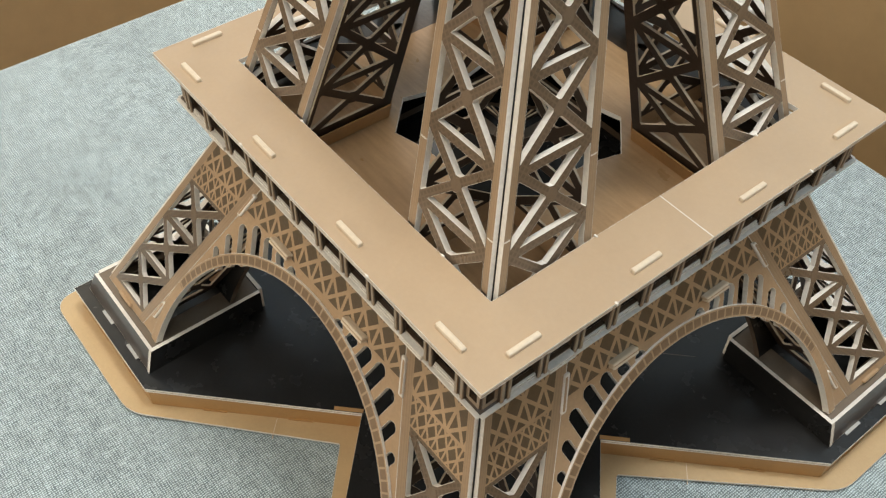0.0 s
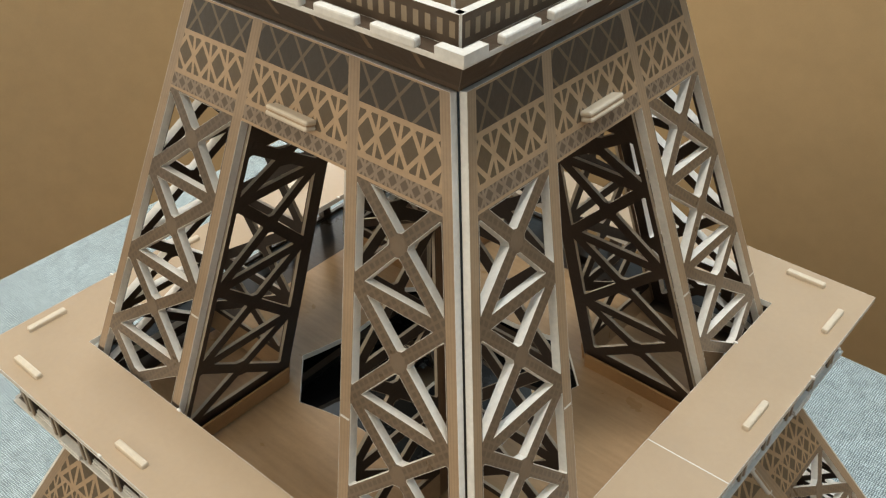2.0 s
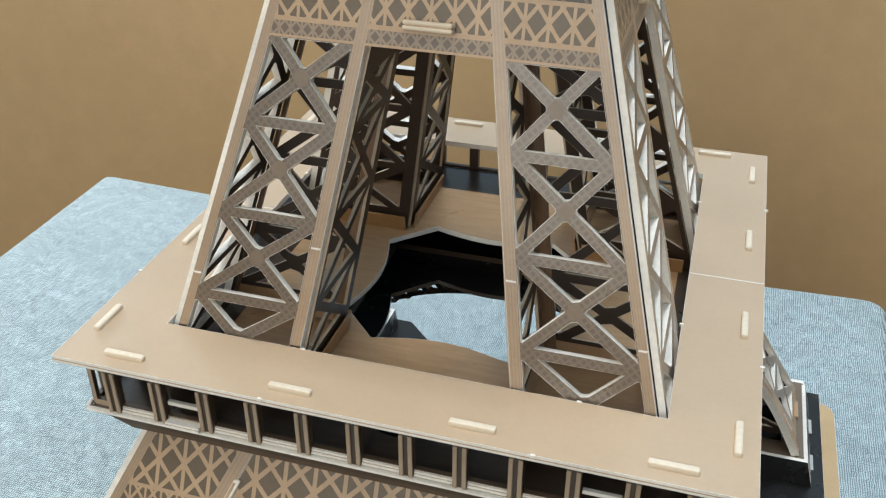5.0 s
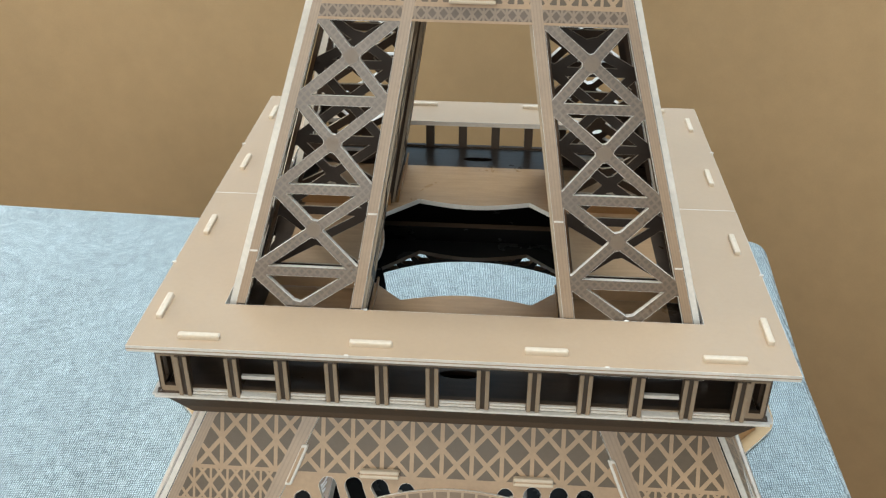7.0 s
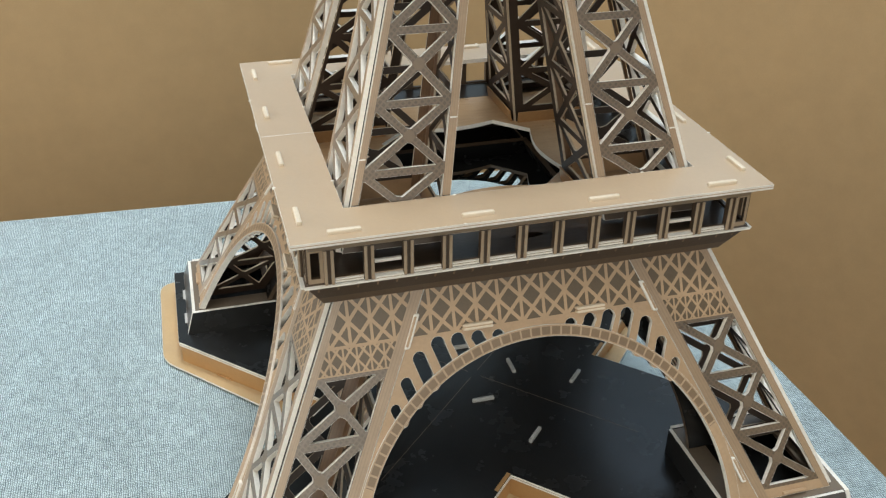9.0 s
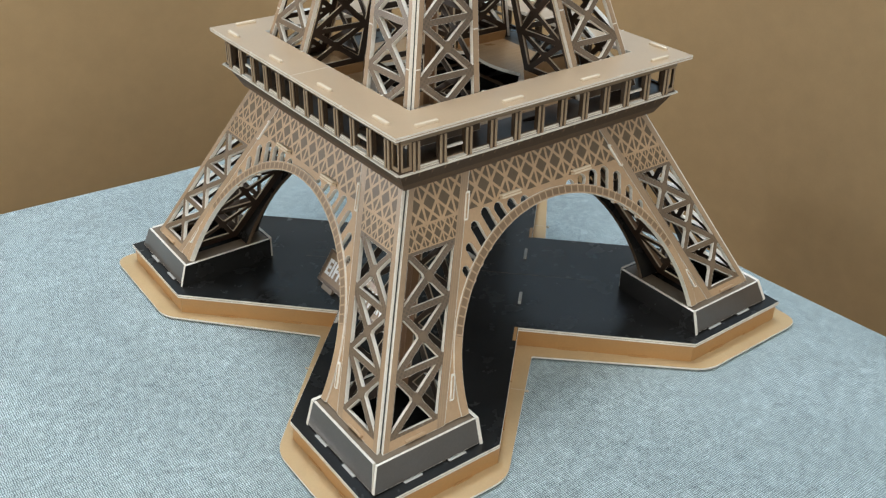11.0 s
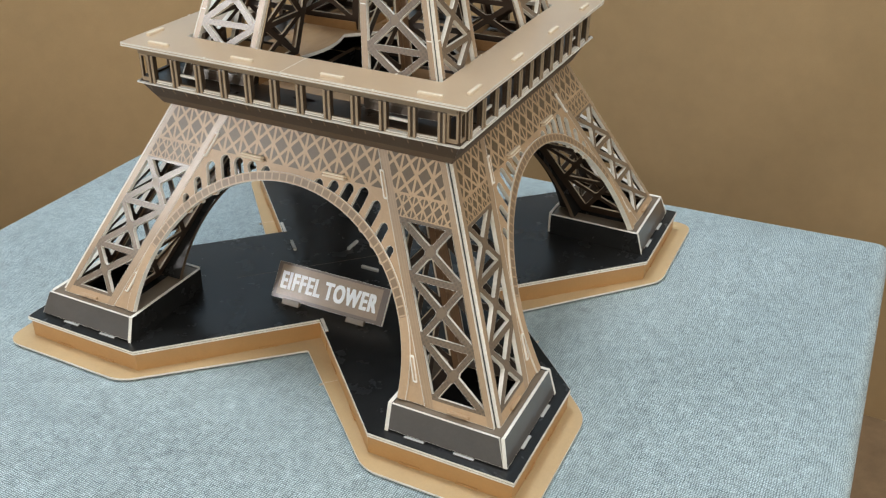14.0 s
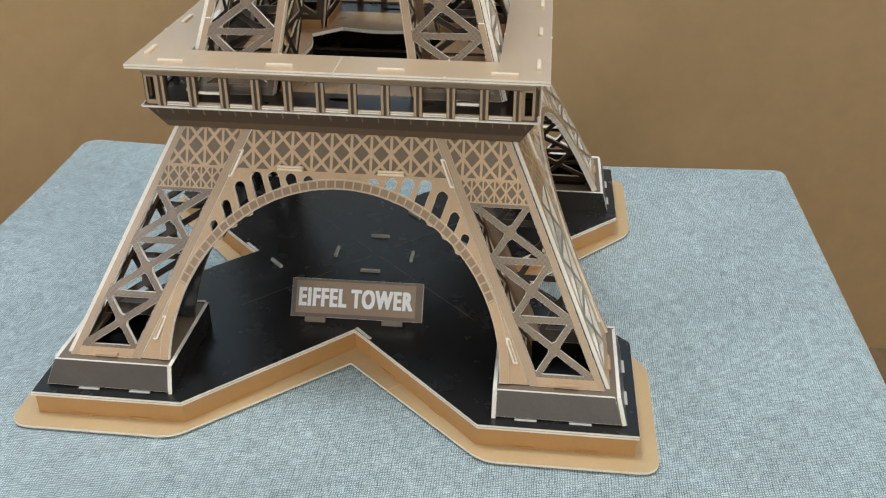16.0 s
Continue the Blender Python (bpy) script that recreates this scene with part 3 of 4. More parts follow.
def lo_out(z):
    return 0.1395 - 0.494 * (z - 0.031)


def lo_in(z):
    return 0.0475 + 0.5 * (0.136 - z)


def up_out(z):
    return 0.0516 + 0.278 * (0.261 - z)


def up_in(z):
    return 0.0180 + 0.165 * (0.261 - z)


# the upper stage leans a little
LEAN_UP = Matrix.Translation((0, 0, 0.155)) @ Matrix.Rotation(-0.0150, 4, "X") @ Matrix.Rotation(0.0040, 4, "Y") @ Matrix.Translation((0, 0, -0.155))


def strip_region(fa, fb, z0, z1, mat=M_STRIP):
    loop = [(fa(z0), z0), (fb(z0), z0), (fb(z1), z1), (fa(z1), z1)]

    def uv(u, z):
        return ((u - fa(z)) / (fb(z) - fa(z) + 1e-9), z / 0.01)
    return (loop, [], mat, uv)


def quad(fa, fb, z0, z1):
    return [(fa(z0), z0), (fb(z0), z0), (fb(z1), z1), (fa(z1), z1)]


def lattice_region(fa, fb, z0, z1, period, mat=M_LAT, rise=None, rail=0.0006):
    """A printed lattice field between two thin plain rails: three regions."""
    mid = (fa((z0 + z1) / 2) + fb((z0 + z1) / 2)) / 2
    rise = rise or period

    def uv(u, z):
        return ((u - mid) / period + 100.0, (z - (z0 + z1) / 2) / rise + 100.0)
    return [(quad(fa, fb, z0, z0 + rail), [], M_TAN, None), (quad(fa, fb, z0 + rail, z1 - rail), [], mat, uv), (quad(fa, fb, z1 - rail, z1), [], M_TAN, None)]


def shifted(f, d, s):
    return lambda z: s * (f(z) + d)


def lower_leg_panel(s, inner):
    """One side of a lower leg; s: which end of the face. inner: a side that looks to the axis."""
    z0, z1 = 0.0305, (ZS if not inner else 0.134)
    if inner:
        a, b = shifted(lo_in, 0.0, s), shifted(lo_out, -0.0028, s)
        pl = slanted(lambda z: lo_in(z) + 0.0)
    else:
        a, b = shifted(lo_in, 0.0, s), shifted(lo_out, -NOTCH, s)
        pl = slanted(lo_out)
    wa, wb = (0.005, 0.0058) if not inner else (0.006, 0.004)
    a2, b2 = shifted(lo_in, wa, s), shifted(lo_out, -wb, s)
    zl = 0.1105
    levels = (0.0348, 0.0603, 0.0858, 0.1105)
    holes = brace_holes(a2, b2, levels, 0.0031, 0.003, 0.0004, 0.003)
    # inner sides get darker colours that include the shade within the leg
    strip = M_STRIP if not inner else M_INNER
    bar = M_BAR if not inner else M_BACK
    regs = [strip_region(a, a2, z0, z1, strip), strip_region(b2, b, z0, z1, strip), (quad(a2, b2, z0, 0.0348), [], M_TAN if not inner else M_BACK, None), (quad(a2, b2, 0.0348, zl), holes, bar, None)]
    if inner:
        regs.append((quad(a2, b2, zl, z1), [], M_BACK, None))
    else:
        regs += lattice_region(a2, b2, zl, 0.1208, 0.0057, M_LAT, 0.0068) + lattice_region(a2, b2, 0.1208, z1, 0.0092, M_LAT, 0.0098)
    return board("leg_panel", regs, [quad(a, b, z0, z1), *holes], pl, 0.001 if inner else BOARD, M_EDGE_SHADE if inner else M_EDGE)


def upper_leg_panel(s, inner):
    z0, z1 = 0.155, 0.261
    if inner:
        a, b = shifted(up_in, 0.0, s), shifted(up_out, -0.0028, s)
        pl = slanted(up_in)
    else:
        a, b = shifted(up_in, 0.0, s), shifted(up_out, -NOTCH, s)
        pl = slanted(up_out)
    wa, wb = (0.0034, 0.0052) if not inner else (0.0042, 0.0042)
    a2, b2 = shifted(up_in, wa, s), shifted(up_out, -wb, s)
    levels = (0.1585, 0.1845, 0.2105, 0.2375, 0.2622)
    if inner:
        levels = (0.1625, 0.1845, 0.2105, 0.2365, 0.2525)
    holes = brace_holes(a2, b2, levels, 0.0032, 0.003, 0.0003, 0.0028)
    # inner sides again coloured darker, for the shade between the legs
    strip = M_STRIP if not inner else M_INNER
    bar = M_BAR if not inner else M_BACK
    zb = levels[0]
    # the part below the deck is coloured dark, for the shade inside the gallery
    zd = 0.1735
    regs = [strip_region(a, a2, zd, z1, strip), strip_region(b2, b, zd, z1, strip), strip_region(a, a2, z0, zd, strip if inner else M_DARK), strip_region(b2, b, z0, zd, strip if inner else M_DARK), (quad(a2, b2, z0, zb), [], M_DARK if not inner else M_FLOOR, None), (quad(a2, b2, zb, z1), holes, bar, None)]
    return board("leg_panel", regs, [quad(a, b, z0, z1), *holes], pl, 0.001 if inner else BOARD, M_EDGE_SHADE if inner else M_EDGE, plain=(z1,))


def gusset(fa, fb, z0, z1, s, wa, wb, place):
    """The plain node plate printed where two braces cross."""
    bl, br, tr, tl = (s * (fa(z0) + wa), z0), (s * (fb(z0) - wb), z0), (s * (fb(z1) - wb), z1), (s * (fa(z1) + wa), z1)
    d1, d2 = (tr[0] - bl[0], tr[1] - bl[1]), (tl[0] - br[0], tl[1] - br[1])
    den = d1[0] * d2[1] - d1[1] * d2[0]
    t = ((br[0] - bl[0]) * d2[1] - (br[1] - bl[1]) * d2[0]) / den
    c = (bl[0] + t * d1[0], bl[1] + t * d1[1])
    pts = [(c[0] + 0.0023 * math.cos(math.pi * i / 6), c[1] + 0.0023 * math.sin(math.pi * i / 6)) for i in range(12)]
    return board("gusset", [(pts, [], M_GUSSET, None)], [pts], lambda u, z, off: place(u, z, off + 0.00006), 0.00012, M_GUSSET, M_GUSSET, 0.0)


for maker, fa, fb, levels, wa, wb in ((lower_leg_panel, lo_in, lo_out, (0.0348, 0.0603, 0.0858, 0.1105), 0.005, 0.0058), (upper_leg_panel, up_in, up_out, (0.1845, 0.2105, 0.2375, 0.2622), 0.0034, 0.0052)):
    for s in (-1, 1):
        outer, innr = maker(s, False), maker(s, True)
        up = LEAN_UP if maker is upper_leg_panel else Matrix.Identity(4)
        nicks = [face_block("nick", *sorted((s * fb(z) - s * NOTCH, s * fb(z) - s * wb)), z, z + 0.0004, 0, 0.00012, slanted(fb)) for z in ((0.1905,) if maker is upper_leg_panel else ())]
        nicks += [face_block("nick", *sorted((s * fa(z), s * (fa(z) + wa))), z, z + 0.0004, 0, 0.00012, slanted(fb)) for z in ((0.2035,) if maker is upper_leg_panel else ())]
        nodes = [gusset(fa, fb, z0, z1, s, wa, wb, slanted(fb)) for z0, z1 in zip(levels[:-1], levels[1:])]
        for k in range(4):
            leg = child("leg_panel", outer, tower, up @ QUARTER[k], "tan printed lattice leg panel with white cut edges")
            for g in nodes:
                child("gusset", g, leg)
            for g in nicks:
                child("nick", g, leg)
            child("inner_leg_panel", innr, tower, up @ QUARTER[k], "brown crossed leg panel facing the tower's axis, inside shade in its colour")

def corner_joint(out, z0, z1):
    """The dark slit where two leg boards meet along a corner."""
    verts = []
    for z in (z0, z1):
        o = out(z)
        verts += [(-o + 0.00235, -o + 0.0020, z), (-o + 0.0020, -o + 0.00235, z), (-o + 0.0026, -o + 0.0026, z)]
    faces = [(0, 1, 4, 3), (1, 2, 5, 4), (2, 0, 3, 5), (0, 2, 1), (3, 4, 5)]
    return link_mesh("corner_joint", verts, faces, [M_BLACK], [0] * 5)


for me, up in ((corner_joint(lo_out, 0.0305, ZS), Matrix.Identity(4)), (corner_joint(up_out, 0.155, 0.2855), LEAN_UP)):
    for k in range(4):
        child("corner_joint", me, tower, up @ QUARTER[k])

M_BAND = plain_print("leg_band_print", (0.36, 0.19, 0.075), 0.38, 0.15)
IN_PL = slanted(up_in)
for s in (-1, 1):
    b0, b1_ = sorted((s * 0.0358, s * 0.0745))
    me = box_mesh("leg_band", (b0, 0.1545, -0.0027), (b1_, 0.1612, -0.0019), M_BAND, 0.0002, IN_PL)
    for k in range(4):
        child("leg_band", me, tower, LEAN_UP @ QUARTER[k])

# arch panels with their spandrel slots, rings and tabs
ARCH_A, ARCH_B, ARCH_Z = 0.085, 0.0825, 0.031


def ellipse(grow, a0, a1, n):
    return [((ARCH_A + grow) * math.cos(a0 + (a1 - a0) * i / n), ARCH_Z + (ARCH_B + grow) * math.sin(a0 + (a1 - a0) * i / n)) for i in range(n + 1)]


def slot(u, zb, zt, w, lean):
    """A round-headed opening that leans outwards."""
    pts = []
    r = w / 2
    for i in range(9):
        a = math.pi * i / 8
        pts.append((u + r * math.cos(a), zt - r + r * math.sin(a)))
    for i in range(7):
        a = math.pi + math.pi * i / 6
        pts.append((u + lean * (zb - zt) + r * math.cos(a), zb + r * 0.5 + r * 0.5 * math.sin(a)))
    return pts


def arch_loop():
    z1 = ZS
    arc = ellipse(0.0, 0.0, math.pi, 64)  # from +u to -u
    right = [(lo_in(z1) - 0.0002, z1), (-lo_in(z1) + 0.0002, z1)]
    return [*arc, (-lo_in(0.031) + 0.0002, 0.031), right[1], right[0], (lo_in(0.031) - 0.0002, 0.031)]


def arch_panel(prof=lo_out, face=M_TAN, lat=M_LAT, rub=0.00009):
    pl = slanted(prof)
    zl = 0.1208
    loop = arch_loop()
    # lower part: the spandrels; upper part: the lattice band
    arc = ellipse(0.0, 0.0, math.pi, 64)
    lower = [*arc, (-lo_in(0.031) + 0.0002, 0.031), (-lo_in(zl) + 0.0002, zl), (lo_in(zl) - 0.0002, zl), (lo_in(0.031) - 0.0002, 0.031)]
    holes = []
    for s in (-1, 1):
        for u, zb, zt, w in ((0.0165, 0.1145, 0.1188, 0.0056), (0.0255, 0.1122, 0.1196, 0.006), (0.0343, 0.1088, 0.1199, 0.0062), (0.0430, 0.1046, 0.1196, 0.0062), (0.0515, 0.0990, 0.1150, 0.006), (0.0582, 0.0934, 0.1060, 0.0052), (0.0640, 0.0872, 0.0965, 0.0044)):
            h = slot(u, zb, zt, w, 0.25)
            holes.append([(s * p[0], p[1]) for p in h])
    band = [(-lo_in(zl) + 0.0002, zl), (lo_in(zl) - 0.0002, zl), (lo_in(ZS) - 0.0002, ZS), (-lo_in(ZS) + 0.0002, ZS)]

    def uv(u, z):
        return (u / 0.0100 + 100.5, (z - (zl + ZS) / 2) / 0.0098 + 100.0)
    me = board("arch_panel", [(lower, holes, face, None), (band, [], lat, uv)], [loop, *holes], pl, BOARD, M_EDGE if rub else M_DARK, M_BACK if rub else M_BLACK, rub)
    return me


def arch_ring():
    """The narrow curved board that lies on the arch panel along its opening."""
    base = slanted(lo_out)
    out, inn = ellipse(0.0044, 0.0, math.pi, 72), ellipse(-0.0002, 0.0, math.pi, 72)
    regs = []
    n = 72
    for i in range(n):
        q = [inn[i], out[i], out[i + 1], inn[i + 1]]

        def uv(u, z, i=i, q=q):
            k = min(range(4), key=lambda j: abs(q[j][0] - u) + abs(q[j][1] - z))
            return ((i + (k > 1)) / 1.2 + 10.0, 0.0 if k in (0, 3) else 1.0)
        regs.append((q, [], M_TICK if 9 < i < 62 else M_TAN, uv))
    return board("arch_ring", regs, [[*out, *inn[::-1]]], lambda u, z, off: base(u, z, off + 0.0011), 0.0011)


A_ME, R_ME = arch_panel(), arch_ring()
LOW = slanted(lo_out)
TAB_ARCH = [foam_tab("arch_tab", s * 0.0255 - 0.0066, s * 0.0255 + 0.0066, 0.1204, 0.1228, 0.0030, LOW) for s in (-1, 1)]
TAB_SIDE = [paper_tab("side_tab", s * 0.0565, 0.0012, 0.1165, 0.1292, -s * 0.0058, 0.0011, LOW) for s in (-1, 1)]
TAB_FOOT = [paper_tab("foot_tab", s * 0.0925, 0.0012, 0.040, 0.0515, -s * 0.005, 0.0011, LOW) for s in (-1, 1)]
FOOT_BAR = [face_block("foot_tab", s * (0.118) - 0.006, s * (0.118) + 0.006, 0.0312, 0.0326, 0, 0.0016, LOW, M_TAN) for s in (-1, 1)]
for k in range(4):
    arch = child("arch_panel", A_ME, tower, QUARTER[k], "tan printed arch panel with round-headed slots")
    child("arch_ring", R_ME, arch)
    for me in (*TAB_ARCH, *TAB_SIDE, *TAB_FOOT, *FOOT_BAR):
        child("tab", me, arch, None, "cream card tab end")

IN_ME = arch_panel(lo_in, M_BLACK, M_BLACK, 0.0)
for k in range(4):
    child("inner_arch_panel", IN_ME, tower, QUARTER[k], "black arch panel on the inner side of the legs")

# first gallery: soffit, floor, window walls, deck
ZD = 0.175
G_O = 0.0955


def soffit_o(z):
    return 0.0885 + (0.0965 - 0.0885) * (z - ZS) / (0.1535 - ZS)


sof_loop = [(-soffit_o(ZS), ZS), (soffit_o(ZS), ZS), (soffit_o(0.153), 0.153), (-soffit_o(0.153), 0.153)]
SOF_ME = board("soffit", [(sof_loop, [], M_SOFFIT, lambda u, z: (u / 0.0079 + 50.0, (z - ZS) / (0.153 - ZS)))], [sof_loop], slanted(soffit_o), 0.0018, M_DARK, M_DARK)
PITCH = 0.01575


def gallery_wall_mesh():
    z0, z1 = 0.153, ZD - 0.0022
    loop = rect(-G_O + 0.0006, z0, G_O - 0.0006, z1)
    holes = []
    for i in range(11):
        c = (i - 5) * PITCH
        holes.append(rect(c - 0.0059, 0.1552, c + 0.0059, 0.1680))
    for s in (-1, 1):
        holes.append(rect(s * 0.0918 - 0.0017, 0.1556, s * 0.0918 + 0.0017, 0.1672))
    return board("gallery_wall", [(loop, holes, M_MULL, None)], [loop, *holes], slanted(lambda z: G_O), 0.0016, M_DARK, M_DARK)


GAL_ME = gallery_wall_mesh()
MULL_ME = box_mesh("mullion", (-0.0020, -G_O - 0.0012, 0.1528), (0.0020, -G_O, 0.1685), M_SLOT, 0.0003)
MFIL_ME = box_mesh("mullion_strip", (-0.0020, -G_O - 0.0018, 0.153), (-0.0007, -G_O - 0.0011, 0.1683), M_MULL, 0.0002)
MFIR_ME = box_mesh("mullion_strip", (0.0007, -G_O - 0.0018, 0.153), (0.0020, -G_O - 0.0011, 0.1683), M_MULL, 0.0002)
def sill(w, y_out, z0, z1):
    zm = (z0 + z1) / 2
    bits = [((-w, -G_O - y_out, z0), (w, -G_O + 0.0004, zm - 0.0001), M_EDGE), ((-w, -G_O - y_out + 0.0004, zm + 0.0001), (w, -G_O + 0.0004, z1), M_EDGE), ((-w + 0.0003, -G_O - y_out + 0.0005, zm - 0.0001), (w - 0.0003, -G_O + 0.0003, zm + 0.0001), M_MULL)]
    return joined("sill_tab", [box_mesh("sill_tab", lo, hi, m, 0.0002 if m is M_EDGE else 0.0) for lo, hi, m in bits])


SILL_ME = sill(0.0057, 0.0012, 0.1533, 0.1549)
STAB_ME = sill(0.0057, 0.0030, 0.1528, 0.1545)
RAIL_ME = box_mesh("window_rail", (-0.0054, -G_O + 0.0001, 0.1592), (0.0054, -G_O + 0.0015, 0.1606), M_EDGE, 0.0002)
HEAD_ME = box_mesh("header", (-G_O + 0.001, -G_O - 0.0012, 0.1685), (G_O - 0.001, -G_O - 0.0001, ZD - 0.0022), M_HEAD, 0.0002)
LEDGE_ME = box_mesh("gallery_ledge", (-G_O - 0.0012, -G_O - 0.0024, 0.1522), (G_O + 0.0012, -G_O - 0.0001, 0.1529), M_EDGE, 0.0002)
CORN_ME = box_mesh("cornice", (-G_O - 0.0006, -G_O - 0.0022, 0.1708), (G_O + 0.0006, -G_O - 0.0013, ZD - 0.0022), M_MULL, 0.0002)
for k in range(4):
    child("soffit", SOF_ME, tower, QUARTER[k], "dark brown sloping board under the gallery")
    g = child("gallery_wall", GAL_ME, tower, QUARTER[k], "brown gallery wall with a row of window openings")
    child("header", HEAD_ME, g)
    child("cornice", CORN_ME, g)
    child("gallery_ledge", LEDGE_ME, g)
    for i in range(12):
        m = Matrix.Translation(((i - 5.5) * PITCH, 0, 0))
        child("mullion", MULL_ME, g, m)
        child("mullion_strip", MFIL_ME, g, m)
        child("mullion_strip", MFIR_ME, g, m)
    for i in range(11):
        m = Matrix.Translation(((i - 5) * PITCH, 0, 0))
        child("sill_tab", STAB_ME if i in (1, 9) else SILL_ME, g, m)
        if i in (1, 9):
            child("window_rail", RAIL_ME, g, m)

# gallery floor with its scalloped opening
scallop = []
V = [(-0.024, -0.0395), (0.024, -0.0395), (0.0395, -0.024), (0.0395, 0.024), (0.024, 0.0395), (-0.024, 0.0395), (-0.0395, 0.024), (-0.0395, -0.024)]
for i, (p, q) in enumerate(zip(V, V[1:] + V[:1])):
    for j in range(10):
        w = j / 10
        x, y = p[0] + (q[0] - p[0]) * w, p[1] + (q[1] - p[1]) * w
        bow = 0.0045 * math.sin(math.pi * w) if i % 2 == 0 else 0.0
        l = math.hypot((p[0] + q[0]) / 2, (p[1] + q[1]) / 2)
        scallop.append((x - (p[0] + q[0]) / 2 / l * bow, y - (p[1] + q[1]) / 2 / l * bow))
G_F = G_O - 0.002
oval = []
for k in range(4):
    pts = [(0.007 * math.cos(2 * math.pi * i / 16), -0.0815 + 0.0022 * math.sin(2 * math.pi * i / 16)) for i in range(16)]
    oval.append([tuple((QUARTER[k].to_2x2() @ Vector(p))) for p in pts])
# outside this square the floor is coloured dark, for the deck's shade
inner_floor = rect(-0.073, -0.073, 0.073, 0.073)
floor_me = board("gallery_floor", [(inner_floor, [scallop], M_FLOOR, None), (rect(-G_F, -G_F, G_F, G_F), [inner_floor, *oval], M_FLOOR_SHADE, None)], [rect(-G_F, -G_F, G_F, G_F), scallop], lambda u, z, off: Vector((u, z, 0.1542 + off)), 0.002, M_EDGE, M_BACK)
child("gallery_floor", floor_me, tower, None, "glossy wood-print gallery floor with a scalloped opening")

child("gallery_underside", slab("gallery_underside", rect(-0.0895, -0.0895, 0.0895, 0.0895), 0.1262, 0.128, M_BLACK, M_DARK, [scallop], M_BLACK), tower, None, "black ceiling board below the gallery with a scalloped opening")

# the deck: two halves that meet on the side walls, joined along y = 0
DH, DI = 0.1013, 0.0768
half = [(-DH, -DH), (DH, -DH), (DH, -0.00012), (DI, -0.00012), (DI, -DI), (-DI, -DI), (-DI, -0.00012), (-DH, -0.00012)]
DECK_ME = slab("deck", half, ZD - 0.0021, ZD, M_DECK, M_EDGE, (), M_BACK)
decks = [child("deck", DECK_ME, tower, QUARTER[k], "smooth tan deck board with white foam edge") for k in (0, 2)]
for s in (-1, 1):
    child("deck_joint", box_mesh("deck_joint", (s * 0.0891 - 0.0118, -0.00015, ZD - 0.0016), (s * 0.0891 + 0.0118, 0.00015, ZD + 0.00006), M_EDGE), decks[0])
SEAM = joined("edge_seam", [box_mesh("s", lo, hi, M_TAN) for lo, hi in (((-DH - 0.00006, -DH - 0.00006, ZD - 0.0012), (DH + 0.00006, -DH + 0.001, ZD - 0.0009)), ((-DH - 0.00006, -DH + 0.001, ZD - 0.0012), (-DH + 0.001, -0.0005, ZD - 0.0009)), ((DH - 0.001, -DH + 0.001, ZD - 0.0012), (DH + 0.00006, -0.0005, ZD - 0.0009)))])
for d in decks:
    child("edge_seam", SEAM, d, None, "thin tan line along the foam edge")
# small burrs left along the cut edges of the deck
NUB = box_mesh("nub", (-0.0007, -0.0004, ZD - 0.0008), (0.0007, 0.0004, ZD + 0.0003), M_EDGE, 0.0002)
for x, y in ((0.0445, -DH), (-0.0335, -DH), (DH, -0.046), (-DH, -0.0525), (0.0525, -DI), (DI, -0.031), (-DI, -0.052), (-0.031, -DI)):
    for d in decks:
        child("nub", NUB, d, Matrix.Translation((x, y, 0)))
TAB_ME = box_mesh("deck_tab", (-0.0066, -0.0967, ZD - 0.001), (0.0066, -0.0945, ZD + 0.0016), M_TABEND, 0.0006)
for k in range(4):
    for u in (-0.08, -0.0267, 0.0267, 0.08):
        host = decks[0 if (k == 0 or (k == 1 and u > 0) or (k == 3 and u < 0)) else 1]
        child("deck_tab", TAB_ME, host, host.matrix_basis.inverted() @ QUARTER[k] @ Matrix.Translation((u, 0, 0)), "white tab end through the deck")

# second stage: belt, lintel, balcony
zb0, zb1, zb2, zb3 = 0.261, 0.266, 0.2762, 0.2855


def belt_mesh():
    pl = slanted(up_out)
    regs = []

    def full(f, d, s):
        return shifted(f, d, s)
    edges = [full(up_out, -NOTCH, -1), full(up_out, -0.0052, -1), full(up_in, 0.0034, -1), full(up_in, 0.0, -1), full(up_in, 0.0, 1), full(up_in, 0.0034, 1), full(up_out, -0.0052, 1), full(up_out, -NOTCH, 1)]
    for i in (0, 2, 4, 6):
        regs.append(strip_region(edges[i], edges[i + 1], zb0, zb3))
    for i in (1, 3, 5):
        a, b = edges[i], edges[i + 1]
        regs.extend(lattice_region(a, b, zb0, zb1, 0.0034, M_GIRD, 0.0038, 0.0007))
        regs.extend(lattice_region(a, b, zb1, zb2, 0.0064, M_LAT, 0.0082))
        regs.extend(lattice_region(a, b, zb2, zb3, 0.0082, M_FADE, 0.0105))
    loop = quad(edges[0], edges[-1], zb0, zb3)
    return board("belt_panel", regs, [loop], pl, plain=(zb0,))


def lintel_o(z):
    return 0.0435 + 0.0058 * (z - 0.2855) / 0.009


BELT = belt_mesh()
lin = [(-lintel_o(0.2855), 0.2855), (lintel_o(0.2855), 0.2855), (lintel_o(0.2945), 0.2945), (-lintel_o(0.2945), 0.2945)]
LIN_ME = board("lintel", [(lin, [], M_SOFFIT, lambda u, z: (u / 0.0145 + 50.0, (z - 0.2855) / 0.006))], [lin], slanted(lintel_o), 0.0018, M_DARK, M_DARK)
UPF = slanted(up_out)
BTAB = foam_tab("belt_tab", -0.0070, 0.0070, 0.2662, 0.2688, 0.003, UPF)
M_PARA = band_print("parapet_print", (0.085, 0.056, 0.035), (0.3, 0.22, 0.14), 0.27, 0.26)
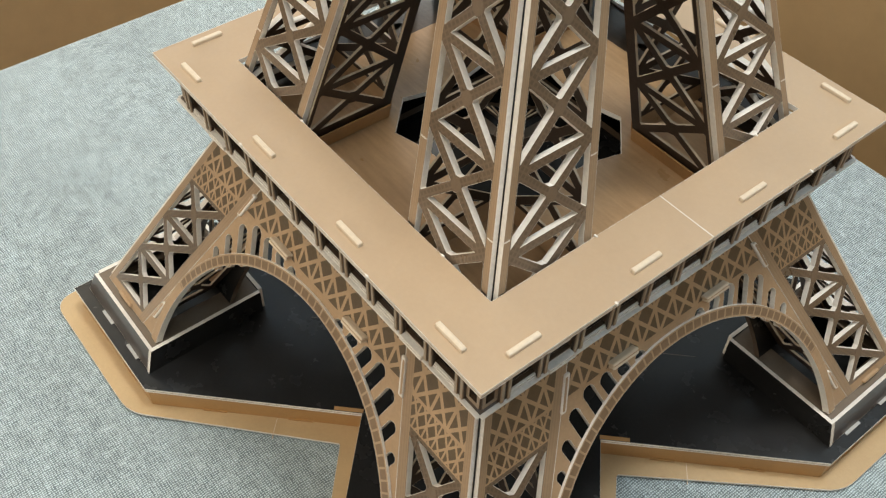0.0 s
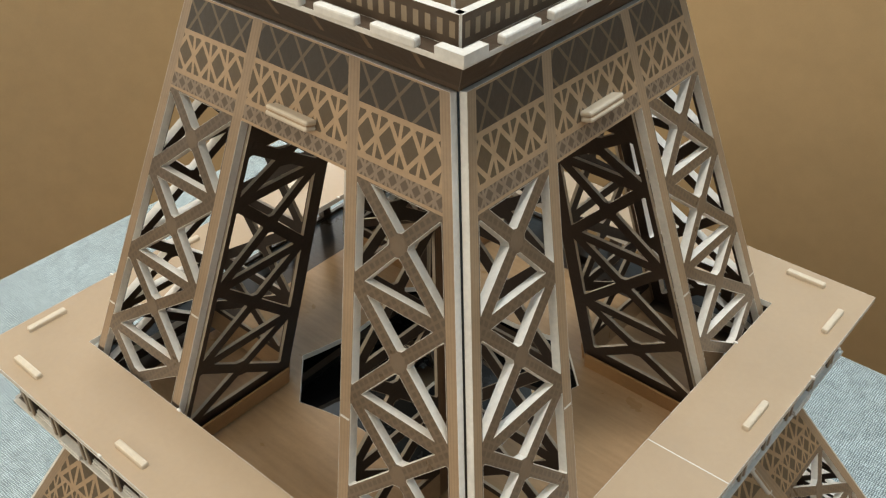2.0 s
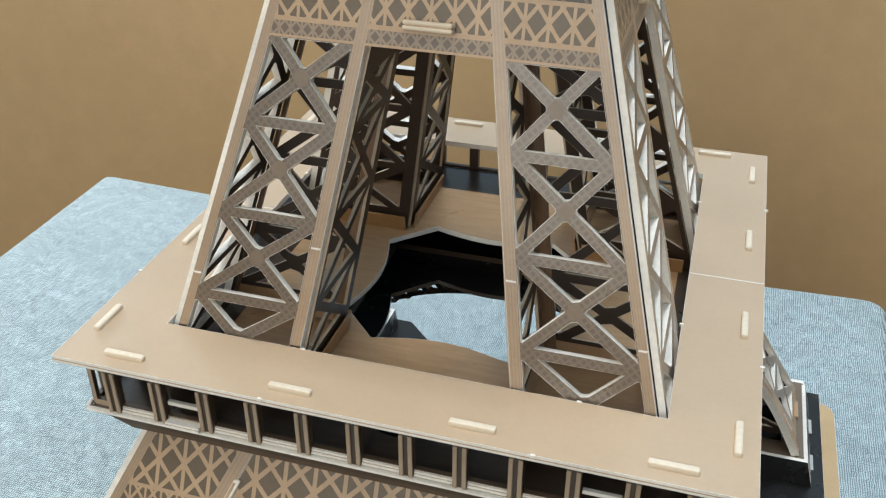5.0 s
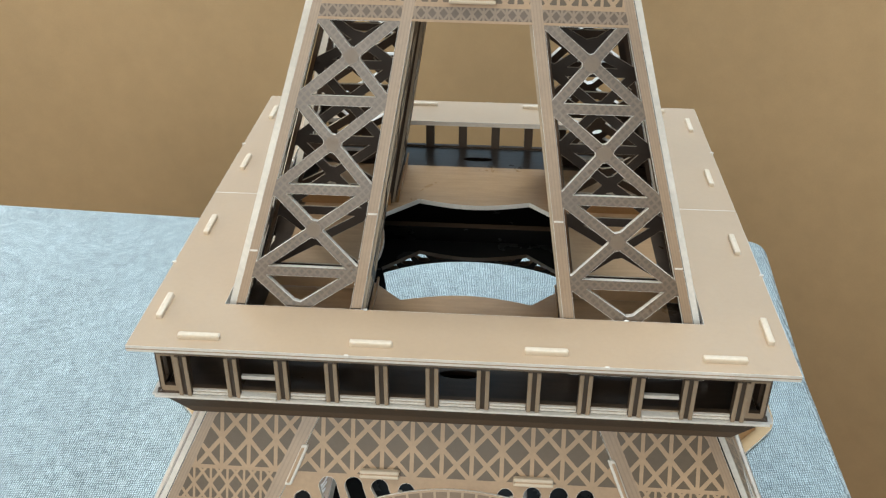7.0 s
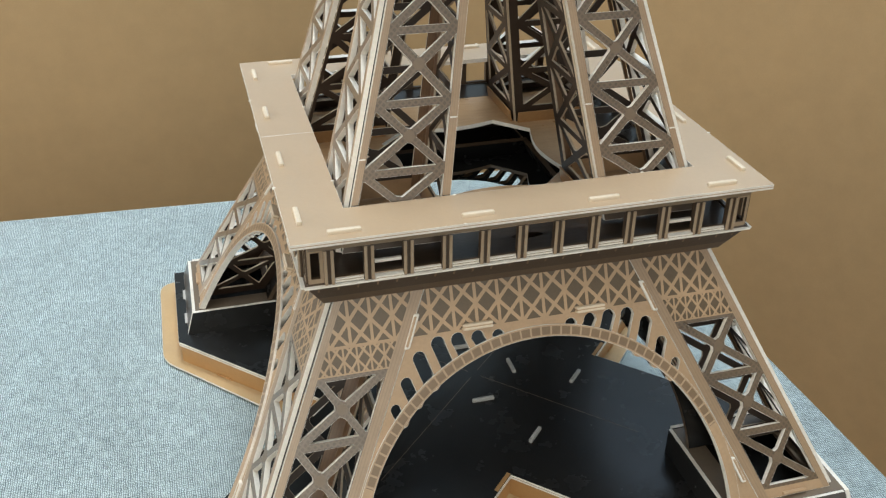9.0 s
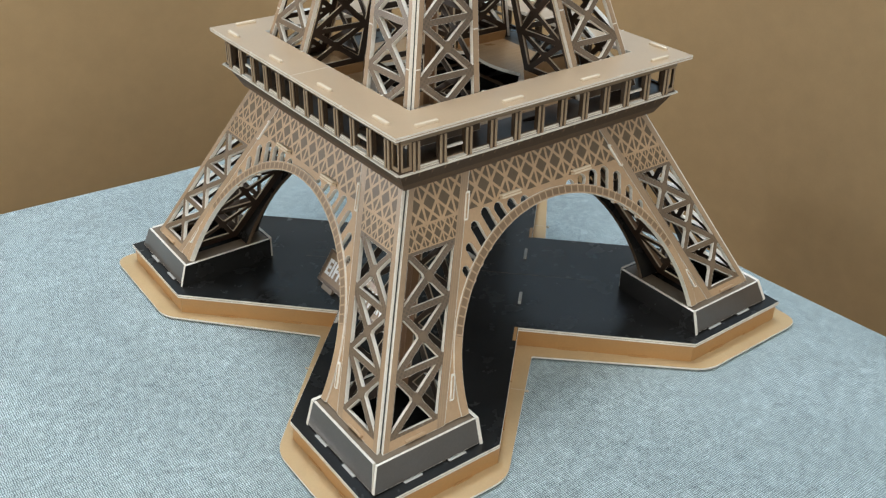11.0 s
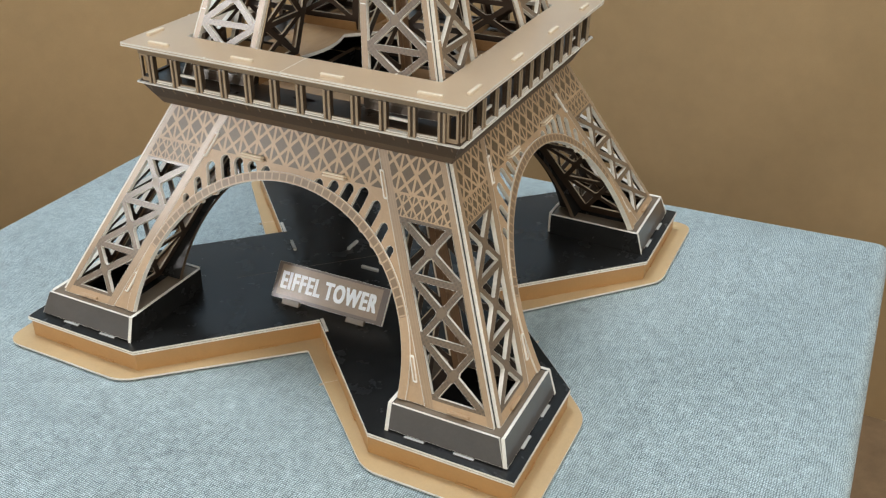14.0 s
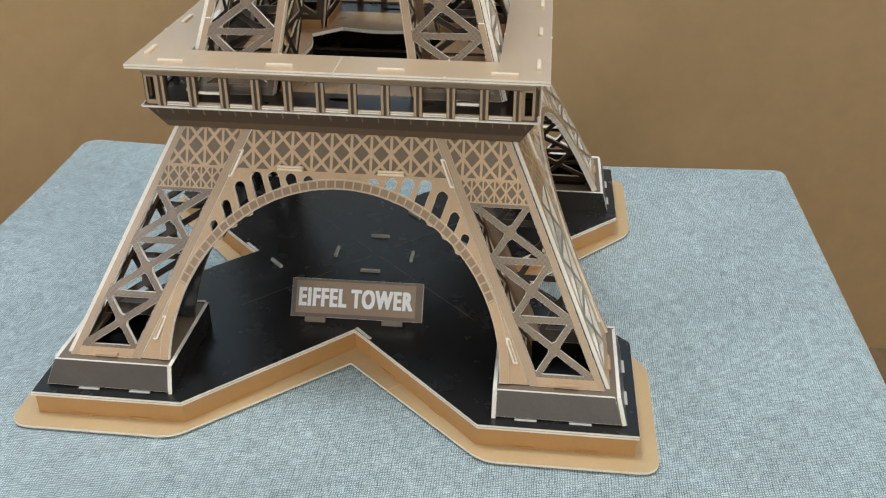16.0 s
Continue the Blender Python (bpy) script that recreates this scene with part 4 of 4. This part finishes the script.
PARA = board("parapet", [(rect(-0.0452, 0.2957, 0.0452, 0.3025), [], M_PARA, lambda u, z: (u / 0.0031 + 50.0, (z - 0.2957) / 0.0068))], [rect(-0.0452, 0.2957, 0.0452, 0.3025)], slanted(lambda z: 0.0455), 0.002)
LTAB = box_mesh("ledge_tab", (-0.0060, -0.0508, 0.2953), (0.0060, -0.0486, 0.2976), M_EDGE, 0.0005)
for k in range(4):
    q = LEAN_UP @ QUARTER[k]
    belt = child("belt_panel", BELT, tower, q, "tan belt panel printed with lattice below the balcony")
    child("tab", BTAB, belt, None, "cream card tab end")
    child("lintel", LIN_ME, tower, q, "dark brown sloping board under the balcony")
    para = child("parapet", PARA, tower, q, "balcony parapet printed with small windows")
    for i in range(5):
        child("ledge_tab", LTAB, para, Matrix.Translation(((i - 2) * 0.0162, 0, 0)))
child("balcony_ledge", slab("balcony_ledge", rect(-0.0502, -0.0502, 0.0502, 0.0502), 0.2945, 0.2956, M_DARK, M_EDGE, [rect(-0.016, -0.016, 0.016, 0.016)], M_DARK), tower, LEAN_UP, "dark balcony board with white edge")
ell = [(-0.0509, -0.0509), (-0.0436, -0.0509), (-0.0436, -0.0486), (-0.0486, -0.0486), (-0.0486, -0.0436), (-0.0509, -0.0436)]
ELL = slab("ledge_corner", ell, 0.2953, 0.2977, M_EDGE, M_EDGE)
for k in range(4):
    child("ledge_corner", ELL, tower, LEAN_UP @ QUARTER[k])
# feet of the top stage, cut where the view ends
for s in (-1, 1):
    def top_out(z):
        return 0.034 - 0.16 * (z - 0.297)
    a, b = shifted(lambda z: 0.012 - 0.05 * (z - 0.297), 0.0, s), shifted(top_out, -0.0005, s)
    hs = brace_holes(shifted(lambda z: 0.0145 - 0.05 * (z - 0.297), 0.0, s), shifted(top_out, -0.003, s), (0.300, 0.318, 0.336), 0.0026, 0.0026, 0.0003, 0.002)
    me = board("top_leg_panel", [(quad(a, b, 0.2966, 0.338), hs, M_STRIP, lambda u, z: (0.1, z))], [quad(a, b, 0.2966, 0.338), *hs], slanted(top_out))
    for k in range(4):
        child("top_leg_panel", me, tower, LEAN_UP @ QUARTER[k], "tan leg panel of the top stage")

# the name plaque on the base
plaque_m = Matrix.Translation((-0.0728, 0.0006, ZP + 0.0020)) @ Matrix.Rotation(math.radians(-89.2), 4, "Z") @ Matrix.Rotation(math.radians(-35), 4, "X")


def flat_face(u, z, off):
    return Vector((u, -off, z))


PW, PH = 0.0380, 0.0222
outer, innr = rect(-PW, 0, PW, PH), rect(-PW + 0.0026, 0.0022, PW - 0.0042, PH - 0.0014)
plaque = child("name_plaque", board("name_plaque", [(outer, [innr], plain_print("plaque_border_print", (0.12, 0.08, 0.055), 0.13, 0.7), None), (innr, [], plain_print("plaque_print", (0.25, 0.165, 0.1), 0.13, 0.8), None)], [outer], flat_face, 0.002), tower, plaque_m, "brown name plaque with white block letters")
for u in (-0.0235, 0.021):
    child("plaque_foot", box_mesh("plaque_foot", (u - 0.006, -0.0008, -0.0030), (u + 0.006, 0.0016, 0.0004), M_PEDTOP, 0.0002), plaque)
txt = bpy.data.curves.new("lettering", "FONT")
txt.body, txt.align_x, txt.size, txt.extrude = "EIFFEL TOWER", "CENTER", 0.0136, 0.00003
txt.space_character, txt.space_word = 1.16, 0.75
t_ob = bpy.data.objects.new("lettering", txt)
scene.collection.objects.link(t_ob)
bpy.context.view_layer.update()
t_me = bpy.data.meshes.new_from_object(t_ob.evaluated_get(bpy.context.evaluated_depsgraph_get()))
bpy.data.objects.remove(t_ob)
xs = [v.co.x for v in t_me.vertices]
wide, mid = max(xs) - min(xs), (max(xs) + min(xs)) / 2
# bold: the strokes laid down nine times, each a hair further out and aside
verts, faces = [], []
for n, (dx, dz) in enumerate(itertools.product((0, -0.00055, 0.00055), (0, -0.0004, 0.0004))):
    k = len(verts)
    verts += [((v.co.x - mid) * 0.0648 / wide - 0.0008 + dx, -0.0002 - v.co.z - 0.00002 * n, 0.0066 + v.co.y * 1.06 + dz) for v in t_me.vertices]
    faces += [tuple(k + i for i in p.vertices) for p in t_me.polygons]
child("lettering", link_mesh("lettering", verts, faces, [M_WHITE], [0] * len(faces)), plaque, None, "white block capitals")
